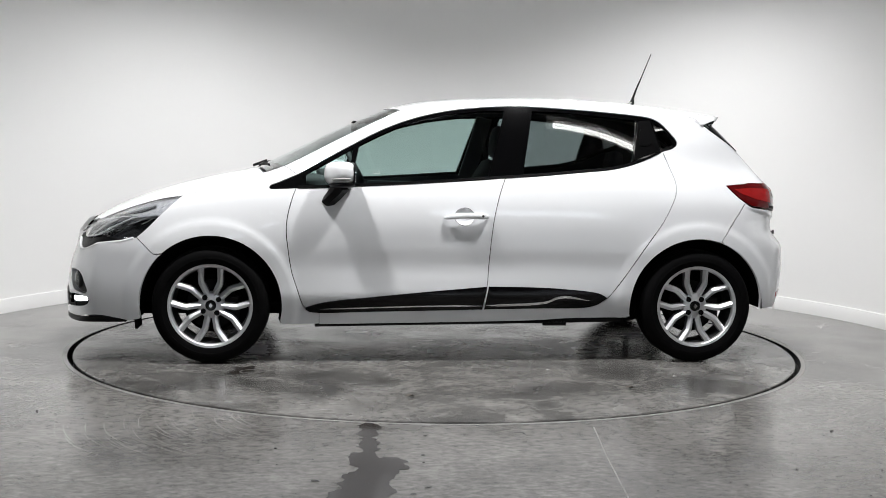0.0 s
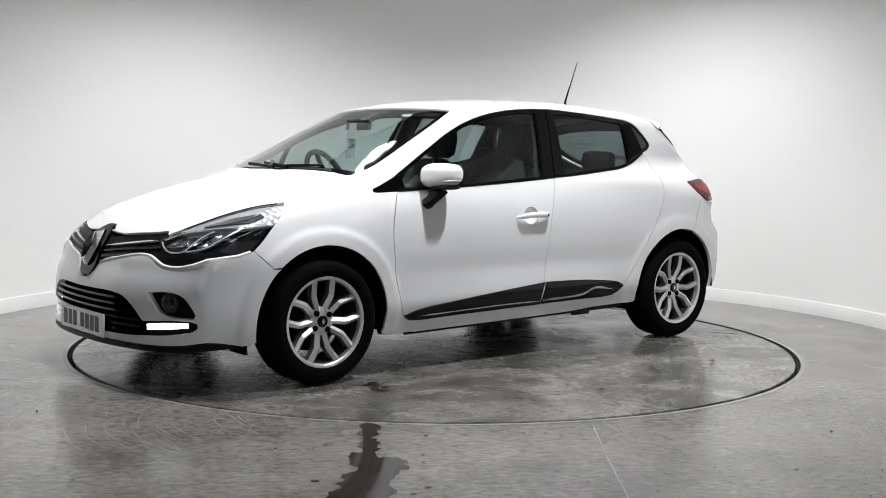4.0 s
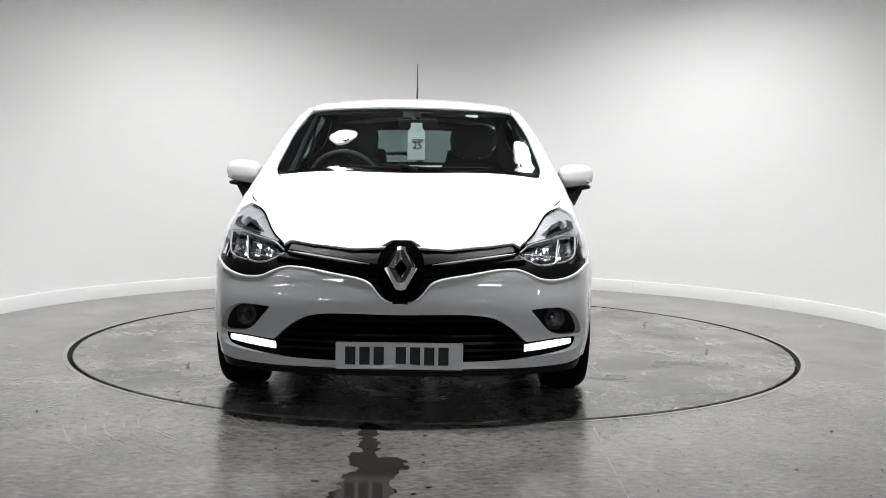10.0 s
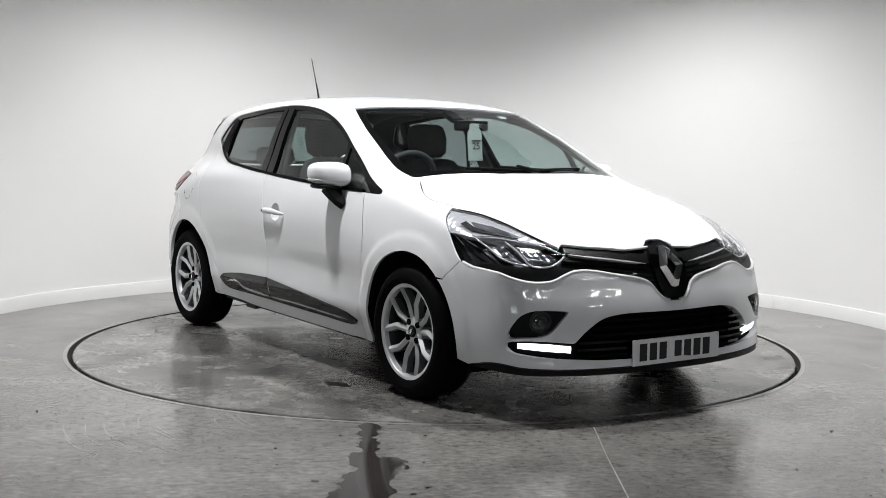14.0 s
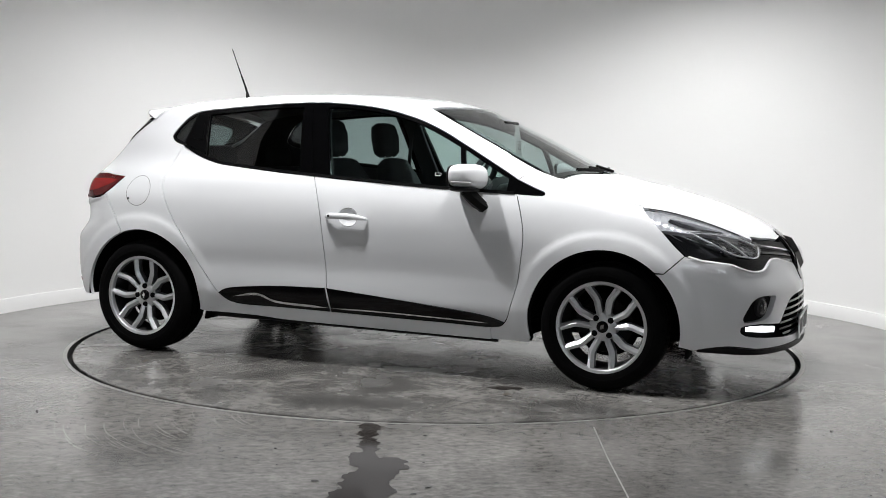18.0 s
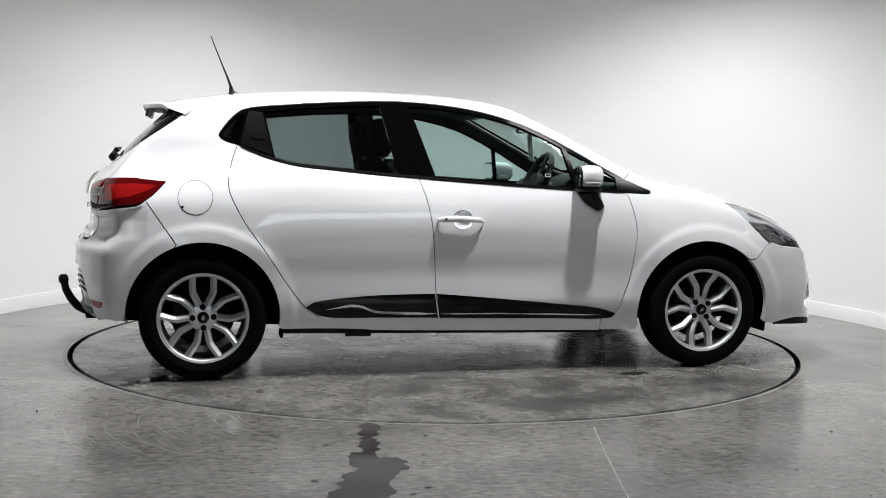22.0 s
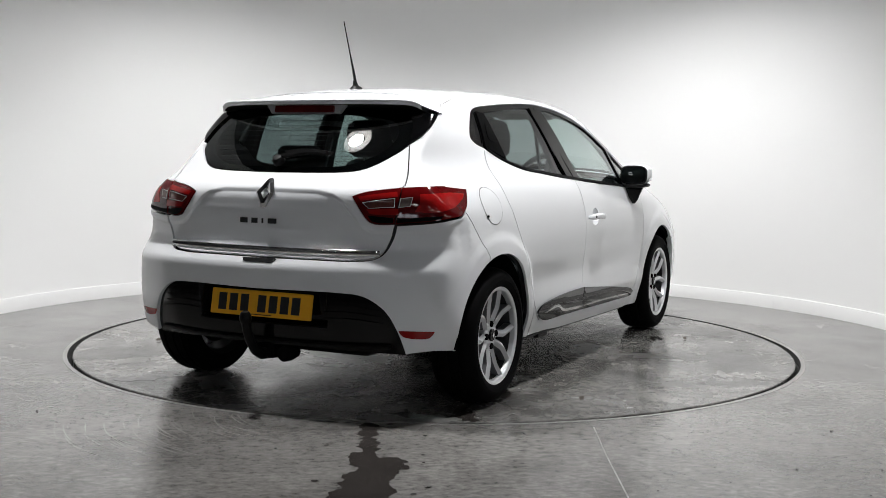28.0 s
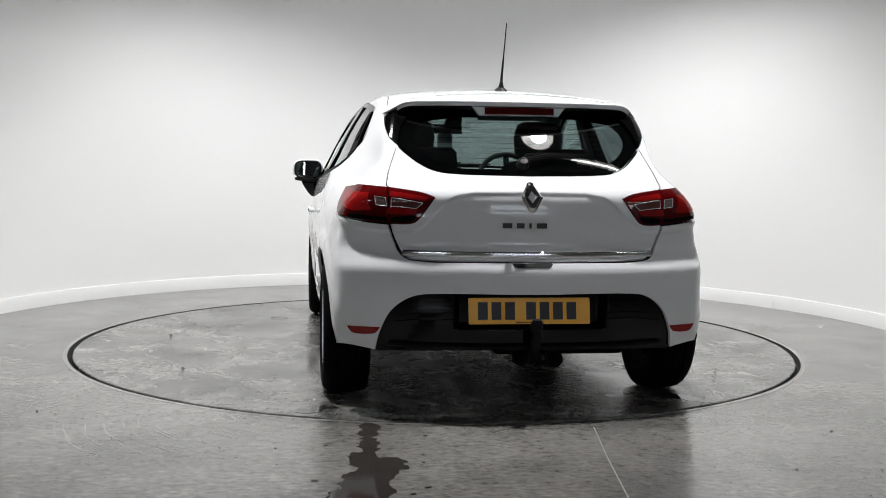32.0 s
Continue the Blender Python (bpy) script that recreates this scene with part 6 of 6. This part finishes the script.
def build_room():
    # floor with the round pit of the disc
    n = 160
    v = [((DISC_R + 0.027) * math.cos(2 * math.pi * i / n), (DISC_R + 0.027) * math.sin(2 * math.pi * i / n), 0) for i in range(n)]
    for i in range(n):
        a = 2 * math.pi * i / n
        k = 13.0 / max(abs(math.cos(a)), abs(math.sin(a)))
        v.append((k * math.cos(a), k * math.sin(a), 0))
    f = [(i, n + i, n + (i + 1) % n, (i + 1) % n) for i in range(n)]
    tagged(mesh_object("floor", v, f, FLOOR_MAT, smooth=False), "polished grey concrete floor with damp stains", "floor", kind="structure")
    tagged(part("floor_groove", lathe([(DISC_R - 0.03, -0.045), (DISC_R + 0.027, -0.045), (DISC_R + 0.027, -0.0005)], 160), GROOVE, None), "dark gap round the turntable", "groove", kind="structure")
    v, f = ring_band(DISC_R + 0.0275, DISC_R + 0.050, 0.0008)
    tagged(mesh_object("trim_ring", v, f, PLATE_STEEL, smooth=False), "worn metal edge ring set in the concrete", "edge ring", kind="structure")
    # round wall with skirting
    prof = [(WALL_R, 0), (WALL_R, 3.7), (WALL_R + 0.12, 3.7), (WALL_R + 0.12, 0)]
    tagged(part("wall_round", lathe(prof, 150, None, -22, 202, close=True), WALL_WHITE, None), "smooth white curved studio wall", "wall", kind="structure")
    skirt = [(WALL_R - 0.002, 0.0), (WALL_R - 0.012, 0.0), (WALL_R - 0.012, 0.090), (WALL_R - 0.009, 0.096), (WALL_R - 0.002, 0.097)]
    base = tagged(new("baseboard"), "white painted skirting in lengths along the curved wall", "skirting", kind="structure")
    cuts = [-22, 8, 34.2, 58, 83, 108, 131, 155, 179, 202]
    for a, b in zip(cuts, cuts[1:]):
        part("skirting_length", lathe(skirt, 24, None, a + 0.03, b - 0.03, close=True), SKIRT, base)
    for a, b in ((16.0, 24.0), (26.5, 36.5)):
        seam = [(WALL_R - 0.0005, 1.2265), (WALL_R - 0.0012, 1.2268), (WALL_R - 0.0012, 1.2292), (WALL_R - 0.0005, 1.2295)]
        tagged(part("trim_seam", lathe(seam, 10, None, a, b, close=True), WALL_WHITE, None), "faint painted seam on the curved wall", "seam", kind="structure")
    # ceiling over the round room, hall round the camera
    tagged(part("ceiling", box(6.6, 6.2, 0.1, pose(0, 0.2, 3.76)), HALL_ROOF, None), "plain grey ceiling", "ceiling", kind="structure")
    for nm, sx, sy, sz, x, y, z, mt in (("wall_south", 17, 0.2, 5, 0, -12.1, 2.5, HALL_WALL), ("wall_west", 0.2, 17, 5, -8.1, -3.6, 2.5, HALL_WALL), ("wall_east", 0.2, 17, 5, 8.1, -3.6, 2.5, HALL_WALL),
                                        ("wall_north", 17, 0.2, 5, 0, 5.0, 2.5, HALL_WALL), ("hall_ceiling", 17, 17.4, 0.2, 0, -3.6, 5.1, HALL_ROOF)):
        tagged(part(nm, box(sx, sy, sz, pose(x, y, z)), mt, None), "plain grey hall " + ("ceiling" if "ceil" in nm else "wall"), "ceiling" if "ceil" in nm else "wall", kind="structure")
    # daylight windows high in the hall behind the camera
    for i, (x, w, count) in enumerate(((-1.7, 0.60, 3), (3.5, 0.95, 3))):
        win = tagged(new("window_%d" % (i + 1)), "hall window with bright daylight panes", "window", kind="structure")
        for k in range(count):
            part("pane", box(w, 0.03, 0.85, pose(x + (k - 1) * (w + 0.09), -11.98, 2.15)), DAYLIGHT, win)
        for z in (1.69, 2.61):
            part("window_frame", box(count * (w + 0.09), 0.05, 0.06, pose(x, -11.97, z)), DARK_METAL, win)


build_room()


def high_bay(x, y):
    lamp = tagged(new("high_bay_lamp"), "lit round high-bay lamp hanging from the ceiling", "lamp", "high-bay lamps")
    lamp.matrix_world = pose(x, y, LAMP_Z)
    part("shade", lathe([(0.04, 0.14), (0.07, 0.11), (0.150, 0.02), (0.165, -0.03), (0.158, -0.03), (0.146, 0.015), (0.065, 0.10), (0.035, 0.12)], 40, None), SHADE, lamp, "white enamelled lamp shade")
    part("globe", lathe([(0.0, -0.06), (0.035, -0.05), (0.055, -0.01), (0.045, 0.03), (0.02, 0.08)], 28, None), LAMP_GLOW, lamp, "glowing lamp globe")
    part("rod", lathe([(0.012, 0.14), (0.012, 3.71 - LAMP_Z)], 10, None), DARK_METAL, lamp)
    return lamp


for lx, ly in LAMP_SPOTS:
    high_bay(lx, ly)


def tube_light(x, y, z, length, turn, glow=TUBE, width=0.034):
    t = tagged(new("tube_light"), "lit white tube light under the hall ceiling", "lamp", "tube lights")
    t.matrix_world = pose(x, y, z, 0, 0, turn)
    part("casing", box(length + 0.1, 0.10, 0.05, pose(0, 0, 0.05), 0.008), SKIRT, t)
    part("tube", box(length, width, 0.026, pose(0, 0, 0.012), 0.008), glow, t)
    top = 3.71 if y > -2.9 else 5.0
    part("hanger", box(0.015, 0.015, top - z - 0.05, pose(0, 0, (top - z) / 2 + 0.05)), DARK_METAL, t)
    return t


tube_light(1.85, -1.52, 3.0, 1.2, 10)
for tx, ty, tz, turn in ((-0.9, -10.3, 3.6, 0), (1.7, -9.4, 3.7, 6), (3.2, -8.0, 3.7, 22), (5.8, -5.8, 3.6, 52), (6.9, -5.2, 3.6, 60), (7.2, -3.8, 3.6, 78), (7.2, -7.4, 3.0, 45), (-3.2, -8.6, 3.7, -16), (-5.4, -6.8, 3.7, -40)):
    tube_light(tx, ty, tz, 1.2, turn, HALL_TUBE, 0.08)

# turning disc
turntable = tagged(new("turntable"), "round concrete turntable disc with damp tyre marks", "turntable")
part("disc", lathe([(0.0, 0.0), (DISC_R * 0.5, 0.0), (DISC_R - 0.004, 0.0), (DISC_R, -0.004), (DISC_R, -0.044)], 160), DISC_MAT, turntable)


# ---------------------------------------------------------------- marks on the floor
def blot(name, outline, z, mat, parent=None, label="", rough=0.02, seed=1):
    """A thin irregular patch on the floor from a rough outline."""
    rng = random.Random(seed)
    q = spline(outline, 0.012, closed=True)
    t = np.roll(q, -1, 0) - np.roll(q, 1, 0)
    t /= np.linalg.norm(t, axis=1)[:, None] + 1e-9
    nrm = np.stack([-t[:, 1], t[:, 0]], -1)
    j = np.array([noise.fractal(Vector((p[0] * 14 + seed, p[1] * 14, 0)), 0.7, 2.0, 5) for p in q])
    q = tidy(q + nrm * (j * rough)[:, None], 0.002)
    ob = mesh_object(name, [(x, y, z) for x, y in q], [list(range(len(q)))], mat, parent, label, False)
    return ob


wet = blot("wet_trail", [(-0.29, -2.088), (-0.232, -2.086), (-0.228, -2.31), (-0.213, -2.41), (-0.207, -2.53), (-0.204, -2.61), (-0.159, -2.595), (-0.11, -2.62), (-0.088, -2.655), (-0.108, -2.69), (-0.092, -2.725), (-0.12, -2.77),
                         (-0.126, -2.85), (-0.144, -2.935), (-0.124, -3.01), (-0.144, -3.1), (-0.08, -3.4), (-0.2, -3.7), (-0.40, -3.6), (-0.36, -3.15), (-0.318, -2.96), (-0.30, -2.85), (-0.272, -2.77), (-0.30, -2.71), (-0.302, -2.61), (-0.312, -2.57), (-0.272, -2.51), (-0.266, -2.45), (-0.277, -2.35)], 0.0012, WET, None, "", 0.030, 4)
tagged(wet, "dark wet trail on the concrete floor", "stain", kind="structure")
sp = random.Random(8)
for i in range(26):
    x, y = -0.23 + sp.uniform(-0.22, 0.22), sp.uniform(-3.2, -2.1)
    r = sp.uniform(0.002, 0.009)
    d = blot("wet_splash", [(x + r * math.cos(a) * 1.5, y + r * math.sin(a)) for a in (0, 1.25, 2.5, 3.8, 5.0)], 0.0013, WET, wet, "", 0.012, i + 20)
# irregular darker patch along the ring, where the trail starts
smear = blot("dark_edge", [(-0.42, -2.088), (-0.12, -2.084), (-0.02, -2.10), (-0.06, -2.16), (-0.12, -2.19), (-0.16, -2.15), (-0.30, -2.13), (-0.36, -2.16)], 0.0007, DARK_CONCRETE, None, "", 0.03, 9)
tagged(smear, "darker patch at the edge of the turntable", "stain", kind="structure")
jt = mesh_object("floor_joint", [(0.653, -2.090, 0.0008), (0.659, -2.090, 0.0008), (0.645, -2.561, 0.0008), (0.640, -3.062, 0.0008), (0.60, -9.0, 0.0008), (0.588, -9.0, 0.0008), (0.634, -3.062, 0.0008), (0.639, -2.561, 0.0008)], [(0, 7, 2, 1), (7, 6, 3, 2), (6, 5, 4, 3)], JOINT, None, "", False)
tagged(jt, "pale filled joint in the concrete floor", "joint", kind="structure")
scuffs = tagged(new("tyre_scuff"), "pale curved scuff marks on the concrete floor", "scuff", kind="structure")
for i in range(46):
    r, a0 = sp.uniform(0.45, 1.15), 184 + sp.uniform(-4, 38)
    pts, a1 = [], a0 + sp.uniform(16, 64) * 0.35 / r
    w, ox, oy = sp.uniform(0.0008, 0.0030), sp.uniform(-0.10, 0.10), sp.uniform(-0.08, 0.08)
    for k in range(11):
        a = radians(a0 + (a1 - a0) * k / 10)
        ww = w * math.sin(math.pi * k / 10) * sp.uniform(0.5, 1.2) + 0.0003
        pts.append([(-0.40 + ox + (r + d) * math.cos(a), -1.90 + oy + (r + d) * 0.95 * math.sin(a), 0.0009) for d in (-ww, ww)])
    if min(math.hypot(q[0][0], q[0][1]) for q in pts) > DISC_R + 0.06:
        mesh_object("scuff_line", [p for q in pts for p in q], [(2 * k, 2 * k + 1, 2 * k + 3, 2 * k + 2) for k in range(10)], SCUFF, scuffs, "", False)
for i, (x, y) in enumerate(((-1.673, -1.94), (1.625, -2.11), (0.36, -2.213), (-0.59, -2.497), (1.642, -2.223), (-1.465, -2.151), (1.01, -2.685), (-1.65, -1.383), (2.2, -0.6), (1.571, -2.176), (1.511, -2.197), (1.683, -1.524), (1.301, -2.694), (1.309, -2.873),
                            (1.611, -2.684), (0.965, -2.286), (1.294, -2.365), (0.75, -2.978), (-0.688, -2.566), (-0.555, -2.719), (-0.888, -2.877), (-1.107, -2.908), (1.451, -3.0))):
    k = 0.75 if i < 4 else sp.uniform(0.28, 0.5)
    ch = part("grit", box(0.013 * k, 0.009 * k, 0.007 * k, pose(x, y, 0.0034 * k, 0, 0, 40 * i), 0.002 * k), INK, None)
    tagged(ch, "small dark crumb of grit on the floor", "grit", "grit on the floor")

# marks that turn with the disc
for i, (x, y, a, b, rot) in enumerate(((0.80, -1.10, 0.085, 0.040, 20), (1.057, 0.864, 0.12, 0.05, 70), (-1.62, -0.95, 0.16, 0.05, 40), (-1.75, 0.75, 0.10, 0.04, -60))):
    c, s = math.cos(radians(rot)), math.sin(radians(rot))
    line = [(x + a * math.cos(t) * c - b * math.sin(t) * s, y + a * math.cos(t) * s + b * math.sin(t) * c) for t in np.linspace(0, 2 * math.pi, 11)[:-1]]
    blot("damp_mark", line, 0.0006 + 0.00012 * i, WET, turntable, "", 0.03, 40 + i)
rv, rf = ring_band(0.058, 0.066, 0.0022, 40)
rm = mesh_object("cup_ring", [(1.006 + x, 0.915 + y * 0.8, z) for x, y, z in rv], rf, DARK_CONCRETE, turntable, "", False)
for i, (x, y) in enumerate(((-0.81, 1.39), (0.871, -1.269), (-1.1, -1.3), (0.25, 1.55))):
    lf = bmesh.new()
    vs = [lf.verts.new((x + dx, y + dy, 0.004 + h)) for dx, dy, h in ((-0.022, 0, 0.0), (-0.006, 0.010, 0.012), (0.018, 0.006, 0.003), (0.022, -0.004, 0.010), (0.0, -0.012, 0.0), (0.0, 0.0, 0.014))]
    for k in range(5):
        lf.faces.new((vs[k], vs[(k + 1) % 5], vs[5]))
    part("leaf_scrap", lf, LEAF, turntable, "", 0)


# ---------------------------------------------------------------- the turning disc and the car on it
def motions():
    spin = [(t, Matrix.Rotation(radians(turn_at(t)), 4, "Z")) for t in range(0, 33)]
    walk(turntable, spin)
    walk(car, [(t, m @ pose(CAR_X, CAR_Y, 0.0)) for t, m in spin])


motions()
